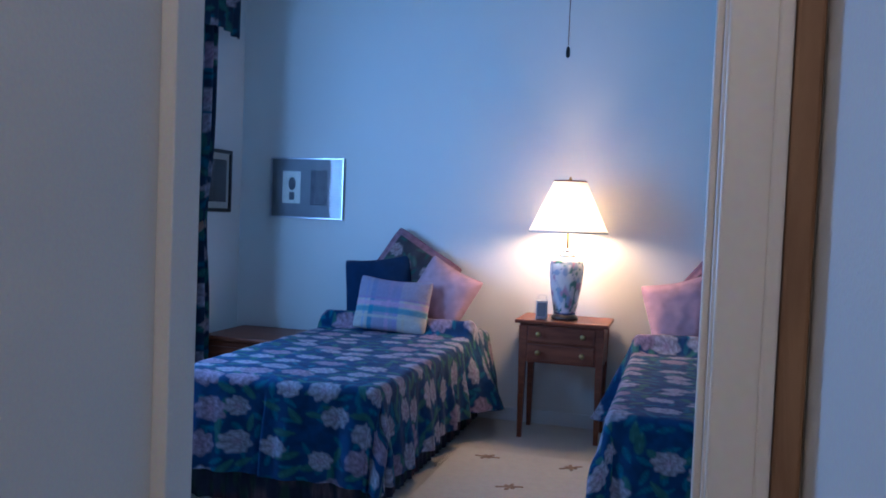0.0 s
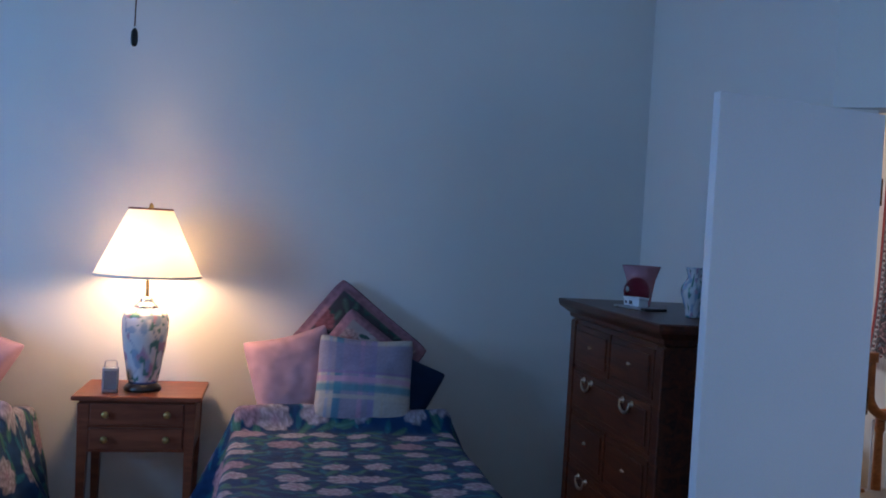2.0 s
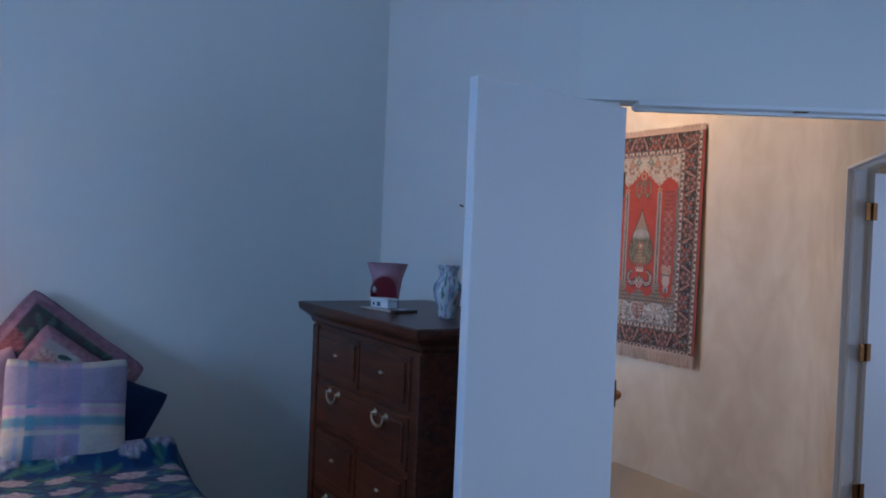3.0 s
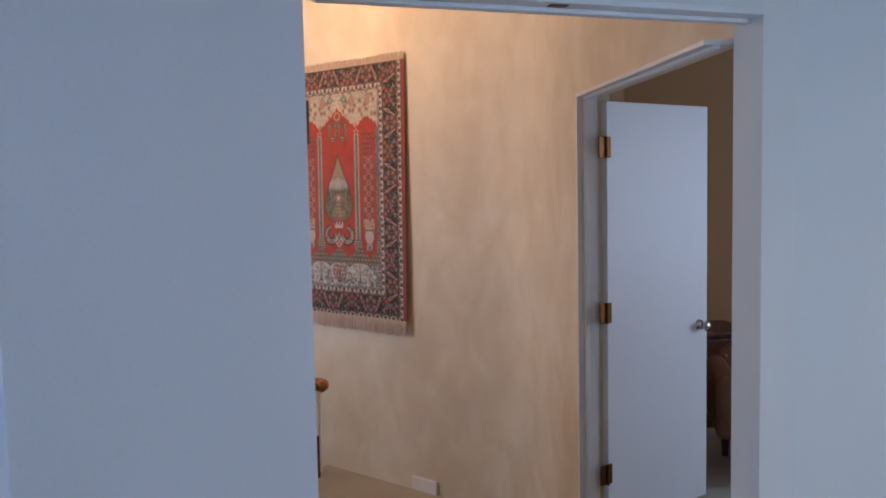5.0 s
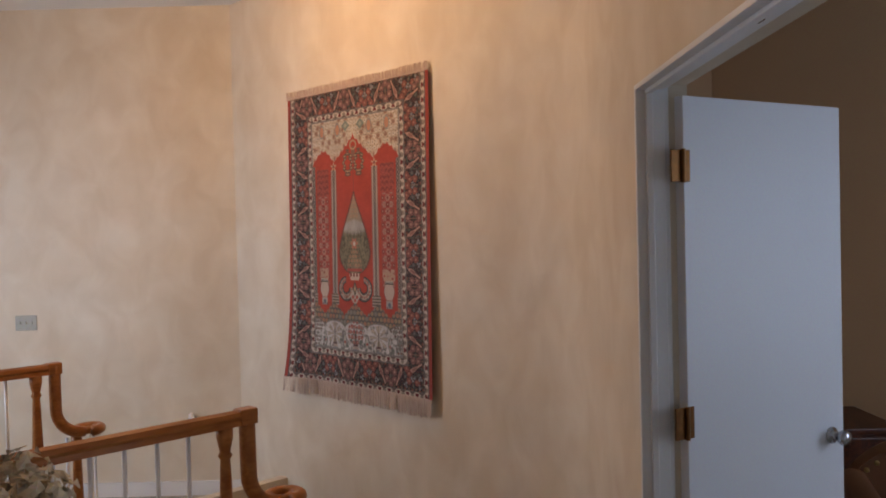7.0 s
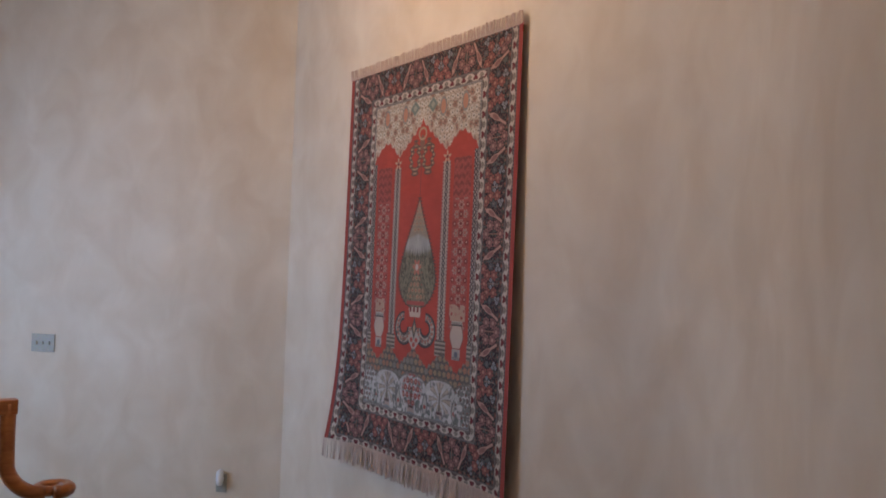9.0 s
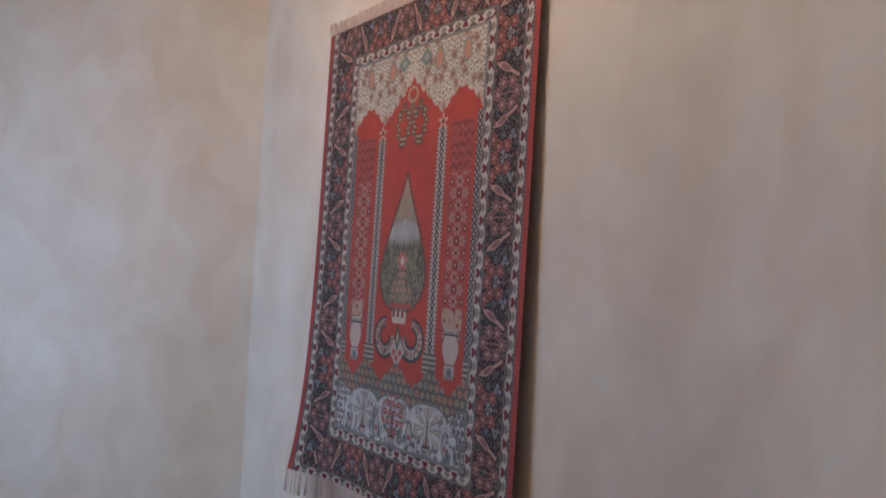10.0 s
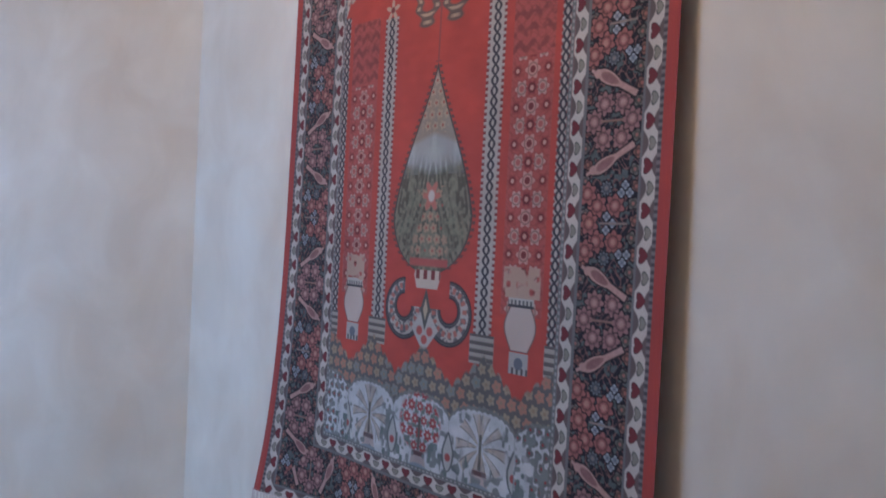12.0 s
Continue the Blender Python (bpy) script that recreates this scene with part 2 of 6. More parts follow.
def prism(points, z0, z1, bm=None):
    """A footprint, counter-clockwise, raised from z0 to z1 (numbers, or functions of x and y)."""
    bm = bm or bmesh.new()
    low = z0 if callable(z0) else lambda x, y: z0
    high = z1 if callable(z1) else lambda x, y: z1
    a = [bm.verts.new((x, y, low(x, y))) for x, y in points]
    b = [bm.verts.new((x, y, high(x, y))) for x, y in points]
    bm.faces.new(a[::-1])
    bm.faces.new(b)
    for i in range(len(points)):
        j = (i + 1) % len(points)
        bm.faces.new((a[i], a[j], b[j], b[i]))
    bmesh.ops.recalc_face_normals(bm, faces=bm.faces)
    return bm


def lathe(profile, seg=32, closed=True, bm=None, centre=(0, 0)):
    """Radius and height pairs turned round z."""
    bm = bm or bmesh.new()
    rings = []
    for r, z in profile:
        rings.append([bm.verts.new((centre[0] + r * math.cos(2 * math.pi * k / seg), centre[1] + r * math.sin(2 * math.pi * k / seg), z)) for k in range(seg)])
    for a, b in zip(rings, rings[1:]):
        for k in range(seg):
            j = (k + 1) % seg
            bm.faces.new((a[k], a[j], b[j], b[k]))
    if closed:
        bm.faces.new(rings[0][::-1])
        bm.faces.new(rings[-1])
    return bm


def tube(points, radius, seg=10, bm=None, flat=(1.0, 1.0)):
    """A bar of round or oval section swept along points; radius may be a number or one for each point."""
    bm = bm or bmesh.new()
    pts = [Vector(p) for p in points]
    radii = radius if isinstance(radius, (list, tuple)) else [radius] * len(pts)
    rings = []
    side = None
    for i, p in enumerate(pts):
        ahead = (pts[min(i + 1, len(pts) - 1)] - pts[max(i - 1, 0)]).normalized()
        if side is None:
            side = ahead.cross(Vector((0, 0, 1)) if abs(ahead.z) < 0.9 else Vector((0, 1, 0))).normalized()
        side = (side - ahead * side.dot(ahead)).normalized()
        up = side.cross(ahead)
        rings.append([bm.verts.new(p + radii[i] * (flat[0] * math.cos(2 * math.pi * k / seg) * side + flat[1] * math.sin(2 * math.pi * k / seg) * up)) for k in range(seg)])
    for a, b in zip(rings, rings[1:]):
        for k in range(seg):
            j = (k + 1) % seg
            bm.faces.new((a[k], a[j], b[j], b[k]))
    bm.faces.new(rings[0][::-1])
    bm.faces.new(rings[-1])
    bmesh.ops.recalc_face_normals(bm, faces=bm.faces)
    return bm


def ball(place, r, scale=(1, 1, 1), seg=16, bm=None):
    bm = bm or bmesh.new()
    bmesh.ops.create_uvsphere(bm, u_segments=seg, v_segments=max(6, seg // 2), radius=r, matrix=Matrix.Translation(place) @ Matrix.Diagonal((*scale, 1)))
    return bm


def dyed_grid(name, x, y, z, colour, material, parent=None, label="", thick=0.0, smooth=True):
    """A sheet from arrays of places (rows by columns), dyed point by point."""
    rows, cols = x.shape
    co = np.stack([x, y, z], -1).reshape(-1, 3)
    idx = np.arange(rows * cols).reshape(rows, cols)
    quads = np.stack([idx[:-1, :-1], idx[:-1, 1:], idx[1:, 1:], idx[1:, :-1]], -1).reshape(-1, 4)
    me = bpy.data.meshes.new(name)
    me.vertices.add(len(co))
    me.vertices.foreach_set("co", co.astype(np.float32).ravel())
    me.loops.add(quads.size)
    me.loops.foreach_set("vertex_index", quads.astype(np.int32).ravel())
    me.polygons.add(len(quads))
    me.polygons.foreach_set("loop_start", np.arange(0, quads.size, 4, dtype=np.int32))
    me.update(calc_edges=True)
    dye = me.color_attributes.new("dye", "FLOAT_COLOR", "POINT")
    rgba = np.concatenate([colour.reshape(-1, 3), np.ones((len(co), 1))], 1)
    dye.data.foreach_set("color", rgba.astype(np.float32).ravel())
    me.materials.append(material)
    if smooth:
        me.shade_smooth()
    ob = new(name, me)
    if thick:
        mod = ob.modifiers.new("cloth", "SOLIDIFY")
        mod.thickness, mod.offset = thick, -1
    if parent:
        ob.parent = parent
    if label:
        ob["label"] = label
    return ob


def value_noise(u, v, seed=0):
    """Smooth random field over arrays of places, one cell a unit."""
    def lattice(i, j):
        h = np.sin(i * 127.1 + j * 311.7 + seed * 74.7) * 43758.5453
        return h - np.floor(h)
    i, j = np.floor(u), np.floor(v)
    f, g = u - i, v - j
    f, g = f * f * (3 - 2 * f), g * g * (3 - 2 * g)
    return (lattice(i, j) * (1 - f) + lattice(i + 1, j) * f) * (1 - g) + (lattice(i, j + 1) * (1 - f) + lattice(i + 1, j + 1) * f) * g


def lay(base, mask, colour):
    """Lays a dye over an array of colours where the mask is 1."""
    m = np.clip(mask, 0, 1)[..., None]
    return base * (1 - m) + np.array(colour) * m


def step(edge, width=0.0):
    return np.clip(0.5 + edge / max(width, 1e-6), 0, 1)


def peonies(u, v, cell, seed, ground, petals, leaves, fill=0.85):
    """A chintz of peonies and leaves over arrays of cloth places in metres."""
    out = np.zeros(u.shape + (3,)) + np.array(ground)
    out *= (0.75 + 0.5 * value_noise(u * 22, v * 22, seed))[..., None]
    # foliage first, blossoms over it
    for k in range(2):
        cs = cell * (0.42 + 0.13 * k)
        a, b = np.floor(u / cs + k * 0.37), np.floor(v / cs + k * 0.61)
        for da in (-1, 0, 1):
            for db in (-1, 0, 1):
                ca, cb = a + da, b + db
                r1, r2, r3 = (np.modf(np.abs(np.sin(ca * (12.9 + s) + cb * (78.2 - 3 * s) + seed * 3.1 + s + k) * 43758.5))[0] for s in (0, 1, 2))
                x, y = u - (ca - k * 0.37 + 0.2 + 0.6 * r1) * cs, v - (cb - k * 0.61 + 0.2 + 0.6 * r2) * cs
                th = r3 * 6.283
                p, q = x * np.cos(th) + y * np.sin(th), -x * np.sin(th) + y * np.cos(th)
                leaf = 1 - (p / (0.48 * cs)) ** 2 - (q / (0.17 * cs)) ** 2 / np.clip(1 - 0.6 * (p / (0.5 * cs)), 0.2, 2)
                out = lay(out, step(leaf, 0.35) * (r1 > 0.25), leaves[k])
                out = lay(out, step(0.012 * cs - np.abs(q), 0.03 * cs) * step(leaf, 0.3) * (r1 > 0.25), tuple(c * 1.6 for c in leaves[k]))
    a, b = np.floor(u / cell), np.floor(v / cell)
    for da in (-1, 0, 1):
        for db in (-1, 0, 1):
            ca, cb = a + da, b + db
            r1, r2, r3, r4 = (np.modf(np.abs(np.sin(ca * (41.3 + 2 * s) + cb * (17.7 + 5 * s) + seed * 1.7 + s) * 24634.6))[0] for s in (0, 1, 2, 3))
            x, y = u - (ca + 0.25 + 0.5 * r1) * cell, v - (cb + 0.25 + 0.5 * r2) * cell
            r, th = np.hypot(x, y * 1.15), np.arctan2(y, x)
            big = cell * (0.30 + 0.17 * r3)
            edge = big * (0.82 + 0.13 * np.abs(np.sin(3.5 * th + r4 * 6)) + 0.06 * np.sin(9 * th + r1 * 6))
            on = step((edge - r) / big, 0.10) * (r4 < fill)
            ring = r / edge
            layer = np.floor(ring * 3.6 + 0.25 * np.sin(3 * th + r1 * 6))
            frac = np.modf(ring * 3.6 + 0.25 * np.sin(3 * th + r1 * 6) + 1)[0]
            petal = np.abs(np.sin((2.5 + 0.5 * layer) * th + layer * 1.7 + r3 * 6)) ** 0.55
            tone = np.where((r3 > 0.78)[..., None], np.array(petals[1]), np.array(petals[0]))
            shade = tone * (0.34 + 0.66 * petal * (0.42 + 0.58 * frac))[..., None]
            heart = 0.55 * np.exp(-(ring / 0.30) ** 2)[..., None]
            shade = shade * (1 - heart) + np.array(petals[2]) * heart * (0.6 + 0.4 * petal)[..., None]
            out = out * (1 - on[..., None]) + shade * on[..., None]
    return out


NAVY_GROUND, TEAL = (0.006, 0.034, 0.095), ((0.010, 0.085, 0.130), (0.026, 0.095, 0.085))
PEONY = ((0.36, 0.33, 0.39), (0.32, 0.23, 0.30), (0.30, 0.17, 0.25))

# ---------------------------------------------------------------- structure
def slope(x, y):
    """The underside of the bedroom's pitched ceiling."""
    return 2.92 + 0.21 * (x + 2.66)


def above(x, y):
    return slope(x, y) + 0.06


HALL_TOP = 3.42
R2 = math.sqrt(0.5)
DOOR_U = (math.cos(math.radians(-31.5)), math.sin(math.radians(-31.5)))
DOOR_END, DOOR_HIGH, STUDY_WIDE = 1.438, 2.105, 1.44


def along_door(s, depth=0.0):
    """A place on the slanting door wall, s metres from its corner, depth metres into it."""
    return (2.40 + s * DOOR_U[0] - depth * DOOR_U[1], 2.84 + s * DOOR_U[1] + depth * DOOR_U[0])


def along_study(s, depth=0.0):
    """A place on the study's door wall, s metres from the hinge jamb towards the bedroom, depth metres into it."""
    return (4.712 - s * R2 + depth * R2, 3.208 - s * R2 - depth * R2)


setting("wall_north", prism([(-2.78, 4.45), (2.40, 4.45), (2.40, 4.57), (-2.78, 4.57)], 0, above), M_WALL, "off-white painted bedroom wall behind the beds")
bm = box(-2.78, -2.66, -0.20, 2.0, 0, 3.0)
box(-2.78, -2.66, 2.8, 4.45, 0, 3.0, bm=bm)
box(-2.78, -2.66, 2.0, 2.8, 0, 0.9, bm=bm)
box(-2.78, -2.66, 2.0, 2.8, 2.3, 3.0, bm=bm)
setting("wall_west", bm, M_WALL, "off-white painted bedroom wall with a window")
S0, S1 = -0.182, -0.13
bm = prism([(-2.66, S0), (-0.11, S0), (-0.11, S1), (-2.66, S1)], 0, above)
prism([(0.526, S0), (2.25, S0), (2.25, S1), (0.526, S1)], 0, above, bm)
prism([(3.75, S0), (5.40, S0), (5.23, S1), (3.75, S1)], 0, above, bm)
# sill and lintel of the added south window
prism([(2.25, S0), (3.75, S0), (3.75, S1), (2.25, S1)], 0, 0.8, bm)
prism([(2.25, S0), (3.75, S0), (3.75, S1), (2.25, S1)], 2.3, above, bm)
prism([(-0.11, S0), (0.526, S0), (0.526, S1), (-0.11, S1)], 2.05, above, bm)
setting("wall_south", bm, M_WALL, "off-white painted wall with the dressing room doorway")
bm = prism([(2.40, 4.57), (2.40, 2.84), (2.572, 2.808), (2.63, 2.90), (2.50, 2.95), (2.50, 4.57)], 0, 4.1)
setting("wall_east", bm, M_WALL, "off-white painted wall behind the dresser")
bm = prism([along_door(DOOR_END), along_door(1.55), (5.23, -0.13), (5.40, -0.13), along_door(1.60, 0.12), along_door(DOOR_END, 0.12)], 0, above)
prism([along_door(0.0), along_door(DOOR_END), along_door(DOOR_END, 0.12), along_door(0.0, 0.12)], DOOR_HIGH + 0.016, 4.1, bm)
setting("wall_door", bm, M_WALL, "off-white slanting wall with the bedroom doorway")
setting("ceiling_bedroom", prism([(-2.66, -0.13), (5.23, -0.13), along_door(1.55), (2.40, 2.84), (2.40, 4.45), (-2.66, 4.45)], slope, lambda x, y: slope(x, y) + 0.05), M_CEIL, "white pitched bedroom ceiling")
setting("floor_bedroom", prism([(-2.66, -0.13), (5.23, -0.13), along_door(1.55), (2.40, 2.84), (2.40, 4.45), (-2.66, 4.45)], -0.12, 0), M_CARPET, "cream wall-to-wall carpet")

# hall
bm = box(2.38, 2.50, 4.57, 7.3, -2.7, HALL_TOP)
box(2.38, 2.50, 8.9, 11.05, -2.7, HALL_TOP, bm=bm)
box(2.38, 2.50, 7.3, 8.9, -2.7, 0.75, bm=bm)
box(2.38, 2.50, 7.3, 8.9, 2.3, HALL_TOP, bm=bm)
setting("wall_hall_west", bm, M_FAUX, "cream glazed hall wall with an added window")
ROUND = 0.46
CORNER = (5.90, 4.396)
RADIUS = ROUND / math.tan(math.radians(22.5))


def bend(offset, n=48):
    """The curved corner between the rug wall and the study wall, offset metres behind its face."""
    r = RADIUS + offset
    cx, cy = CORNER[0] - RADIUS, CORNER[1] + ROUND
    return [(cx + r * math.cos(-math.pi / 4 * k / n), cy + r * math.sin(-math.pi / 4 * k / n)) for k in range(n + 1)]


setting("wall_hall_east", prism([(5.90, 7.60)] + bend(0.0) + bend(0.078)[::-1] + [(6.02, CORNER[1] + ROUND), (6.02, 7.60)], -2.7, HALL_TOP), M_FAUX, "cream glazed hall wall, curving at the corner, that carries the rug")
setting("wall_hall_north", prism([(5.90, 7.60), (5.98, 7.68), (2.58, 11.08), (2.50, 11.0)], -2.7, HALL_TOP), M_FAUX, "cream glazed slanting hall wall")
bm = prism([along_study(-0.02), bend(0.0)[-1], bend(0.078)[-1], along_study(-0.02, 0.078)], -1.0, HALL_TOP)
prism([along_study(-0.02), along_study(STUDY_WIDE + 0.02), along_study(STUDY_WIDE + 0.02, 0.078), along_study(-0.02, 0.078)], 2.065, HALL_TOP, bm)
setting("wall_study", bm, M_FAUX, "cream glazed wall with the study doorway")
# the hall's side of the slanting door wall
bm = prism([along_door(0.0, 0.123), along_door(DOOR_END, 0.123), along_door(DOOR_END, 0.133), along_door(0.0, 0.133)], DOOR_HIGH + 0.016, HALL_TOP)
setting("wall_hall_south", bm, M_FAUX, "cream glazed hall side of the bedroom door wall")
setting("ceiling_hall", prism([(2.48, 2.93), along_door(DOOR_END, 0.10), (5.90, 4.40), (5.90, 7.60), (2.50, 11.0)], HALL_TOP, HALL_TOP + 0.08), M_CEIL, "white flat hall ceiling")
setting("floor_hall", prism([along_door(0.1), along_door(DOOR_END), (3.70, 2.18), (4.82, 3.38), (4.62, 3.62), (4.62, 4.98), (2.50, 4.98), (2.50, 2.93)], -0.12, -0.004), M_HALLCARPET, "beige carpeted upper hall")
setting("floor_hall_north", prism([(2.50, 7.09), (5.90, 7.09), (5.90, 7.60), (2.50, 11.0)], -0.48, -0.36), M_HALLCARPET, "beige carpeted far hall")
setting("kerb_stairwell", box(2.50, 4.45, 6.88, 7.02, -0.119, 0, 0.004), M_TRIM, "white painted kerb under the far railing")
setting("floor_landing", box(4.45, 5.90, 3.40, 7.02, -1.05, -0.90), M_HALLCARPET, "beige carpeted stair landing")
setting("wall_stairwell", box(2.50, 4.45, 4.90, 4.98, -2.7, -0.12, bm=box(2.50, 5.90, 7.0, 7.08, -2.7, -0.12)), M_FAUX, "cream stairwell wall under the hall floor")

stairs = thing("stair_flight", (0, 0, 0), "beige carpeted steps down to the landing beside the rug wall", "stairs")
for i in range(4):
    part("tread", prism([(4.62 + 0.22 * i, 3.38 + 0.22 * i), (4.84 + 0.22 * i, 3.40 + 0.22 * i), (4.84 + 0.22 * i, 4.98), (4.62 + 0.22 * i, 4.98)], -0.90, -0.18 * (i + 1)), M_HALLCARPET, stairs)
lower = thing("lower_stair_flight", (0, 0, 0), "beige carpeted lower flight of steps in the stairwell", "stairs")
for i in range(7):
    part("tread", box(4.45 - 0.27 * (i + 1), 4.45 - 0.27 * i, 4.985, 6.995, -0.9 - 0.18 * (i + 1) - 0.17, -0.9 - 0.18 * (i + 1), 0.012), M_HALLCARPET, lower)

bm = box(5.882, 5.897, 5.42, 7.0, -0.90, -0.79, 0.003)
box(5.872, 5.897, 5.18, 5.42, -0.90, -0.53, 0.004, bm=bm)
setting("baseboard_stairs", bm, M_TRIM, "white stepped skirting along the stairs")
bm = prism([(5.897, 7.10), (5.897, 7.60), (2.51, 10.98), (2.51, 10.96), (5.88, 7.59), (5.88, 7.10)], -0.36, -0.25)
setting("baseboard_hall", bm, M_TRIM, "white skirting of the hall")
setting("baseboard_bedroom", box(-2.64, 2.40, 4.435, 4.447, 0, 0.09, 0.003), M_TRIM, "white skirting behind the beds")

# dressing room behind the first doorway
bm = box(-0.22, -0.112, -2.5, S0, 0, 2.55)
box(0.596, 0.70, -2.5, S0, 0, 2.55, bm=bm)
box(-0.112, 0.596, -2.5, -2.4, 0, 2.55, bm=bm)
setting("wall_dressing_room", bm, M_WALL, "plain painted dressing room passage walls")
setting("ceiling_dressing_room", box(-0.22, 0.70, -2.5, S0, 2.55, 2.62), M_CEIL, "white dressing room ceiling")
setting("floor_dressing_room", box(-0.22, 0.70, -2.5, -0.13, -0.12, 0), M_CARPET, "cream dressing room carpet")

# study
bm = box(7.4, 7.5, 0.5, 4.5, 0, 3.4)
box(5.85, 7.4, 4.42, 4.5, 0, 3.4, bm=bm)
box(4.6, 5.7, 0.5, 0.6, 0, 3.4, bm=bm)
box(6.9, 7.4, 0.5, 0.6, 0, 3.4, bm=bm)
box(5.7, 6.9, 0.5, 0.6, 0, 0.8, bm=bm)
box(5.7, 6.9, 0.5, 0.6, 2.2, 3.4, bm=bm)
setting("wall_study_room", bm, M_STUDY, "tan painted study walls")
STUDY = [(3.78, 2.12), (4.92, 0.6), (7.4, 0.6), (7.4, 4.42), (5.99, 4.42)]
setting("ceiling_study", prism(STUDY, 3.3, 3.38), M_CEIL, "white study ceiling")
setting("floor_study", prism(STUDY, -0.12, 0), M_HALLCARPET, "beige study carpet")
setting("threshold_study", prism([along_study(-0.02, -0.004), along_study(STUDY_WIDE + 0.02, -0.004), along_study(STUDY_WIDE + 0.02, 0.085), along_study(-0.02, 0.085)], -0.1, 0.002), M_OAK, "oak threshold")


# windows
def window(name, place, wide, high, turn, label):
    """A sash window in a wall's opening, in its own axes: x across, y through the wall."""
    w = tagged(new(name), label, "", "", "structure")
    w.matrix_world = pose(*place, 0, 0, turn)
    for a, b in ((-wide / 2, -wide / 2 + 0.06), (wide / 2 - 0.06, wide / 2), (-0.02, 0.02)):
        part("window_frame", box(a, b, -0.03, 0.03, 0.04, high, 0.004), M_TRIM, w)
    part("window_frame", box(-wide / 2, wide / 2, -0.03, 0.03, high - 0.06, high, 0.004), M_TRIM, w)
    part("window_sill", box(-wide / 2 - 0.04, wide / 2 + 0.04, -0.06, 0.12, 0, 0.04, 0.006), M_TRIM, w)
    for a, b in ((-wide / 2 + 0.06, -0.02), (0.02, wide / 2 - 0.06)):
        pane = part("pane", box(a, b, -0.003, 0.003, 0.04, high - 0.06), M_PANE, w)
        pane.visible_shadow = False
    return w


window("window_1", (-2.745, 2.4, 0.9), 0.8, 1.4, -90, "white framed bedroom window")
# added behind the view, only to let light onto the door wall
window("added_window_4", (3.0, -0.165, 0.8), 1.5, 1.5, 180, "unseen white framed window added to light the door wall")
# unseen, added as the source of the hall's cool light
window("added_window_2", (2.43, 8.1, 0.75), 1.6, 1.55, -90, "unseen white framed window added to light the hall")
# out of view, added for the study's bluish light
window("added_window_3", (6.3, 0.54, 0.8), 1.2, 1.4, 0, "unseen white framed window added to light the study")


# door frames and doors
def frame_boards(name, place, turn, clear, deep, high, label, casing=0.0, side=-1, material=None, butted=False):
    """Jamb linings, head and stop round an opening; x runs across from the first jamb, y through the wall."""
    material = material or M_TRIM
    f = tagged(new(name), label, "", "", "structure")
    f.matrix_world = pose(*place, 0, 0, turn)
    if not butted:
        part("jamb", box(-0.02, 0, -0.004, deep + 0.004, 0, high, 0.002), material, f)
        part("door_stop", box(0, 0.012, deep * 0.42, deep * 0.70, 0, high - 0.012, 0.003), material, f)
    part("jamb", box(clear, clear + 0.02, -0.004, deep + 0.004, 0, high, 0.002), material, f)
    part("head", box(0.03 if butted else -0.02, clear + 0.02, -0.004, deep + 0.004, high, high + 0.016, 0.002), material, f)
    part("door_stop", box(clear - 0.012, clear, deep * 0.42, deep * 0.70, 0, high - 0.012, 0.003), material, f)
    part("door_stop", box(0.03 if butted else 0, clear, deep * 0.42, deep * 0.70, high - 0.012, high, 0.003), material, f)
    if casing:
        y0, y1 = (-0.018, -0.004) if side < 0 else (deep + 0.004, deep + 0.018)
        g = 0.006
        for a, b in ((-g - casing, -g), (clear + g, clear + g + casing))[1 if butted else 0:]:
            bm = box(a, b, y0, y1, 0, high + g + casing, 0.003)
            edge = (a, a + 0.014) if a < 0 else (b - 0.014, b)
            box(edge[0], edge[1], y0 - (0.008 if side < 0 else 0), y1 + (0.008 if side > 0 else 0), 0, high + g + casing, 0.003, bm=bm)
            part("casing", bm, material, f)
        first = 0.03 if butted else -g
        bm = box(first, clear + g, y0, y1, high + g, high + g + casing, 0.003)
        box(first, clear + g, y0 - (0.008 if side < 0 else 0), y1 + (0.008 if side > 0 else 0), high + g + casing - 0.014, high + g + casing, 0.003, bm=bm)
        part("casing", bm, material, f)
    return f


f1 = tagged(new("door_frame_1"), "cream painted dressing room door frame", "", "", "structure")
for a, b, c in ((-0.11, -0.09, 1), (0.506, 0.526, -1)):
    part("jamb", box(a, b, S0 - 0.002, S1 + 0.002, 0, 2.03, 0.002), M_WALL if c > 0 else M_CASING, f1)
    if c < 0:
        part("door_stop", box(a - 0.008, a, S1 - 0.036, S1 + 0.002, 0, 2.02, 0.002), M_CASING, f1)
part("head", box(-0.11, 0.526, S0 - 0.002, S1 + 0.002, 2.03, 2.05, 0.002), M_CASING, f1)
bm = box(0.509, 0.566, S0 - 0.014, S0 - 0.002, 0, 2.10, 0.003)
box(0.552, 0.566, S0 - 0.020, S0 - 0.012, 0, 2.10, 0.003, bm=bm)
part("casing", bm, M_CASING, f1)
# brown grained strip along the casing's outer edge
part("outer_strip", box(0.567, 0.593, S0 - 0.016, S0 - 0.002, 0, 2.10, 0.004), M_STRIP, f1, "brown strip along the casing")
f2 = tagged(new("door_frame_2"), "thin white bedroom door frame with smooth jambs", "", "", "structure")
f2.matrix_world = pose(*along_door(0.24), 0, 0, 0, -31.5)
CLEAR = DOOR_END - 0.24
part("jamb", box(CLEAR - 0.002, CLEAR + 0.018, 0.0005, 0.122, 0, DOOR_HIGH, 0.0), M_WALL, f2)
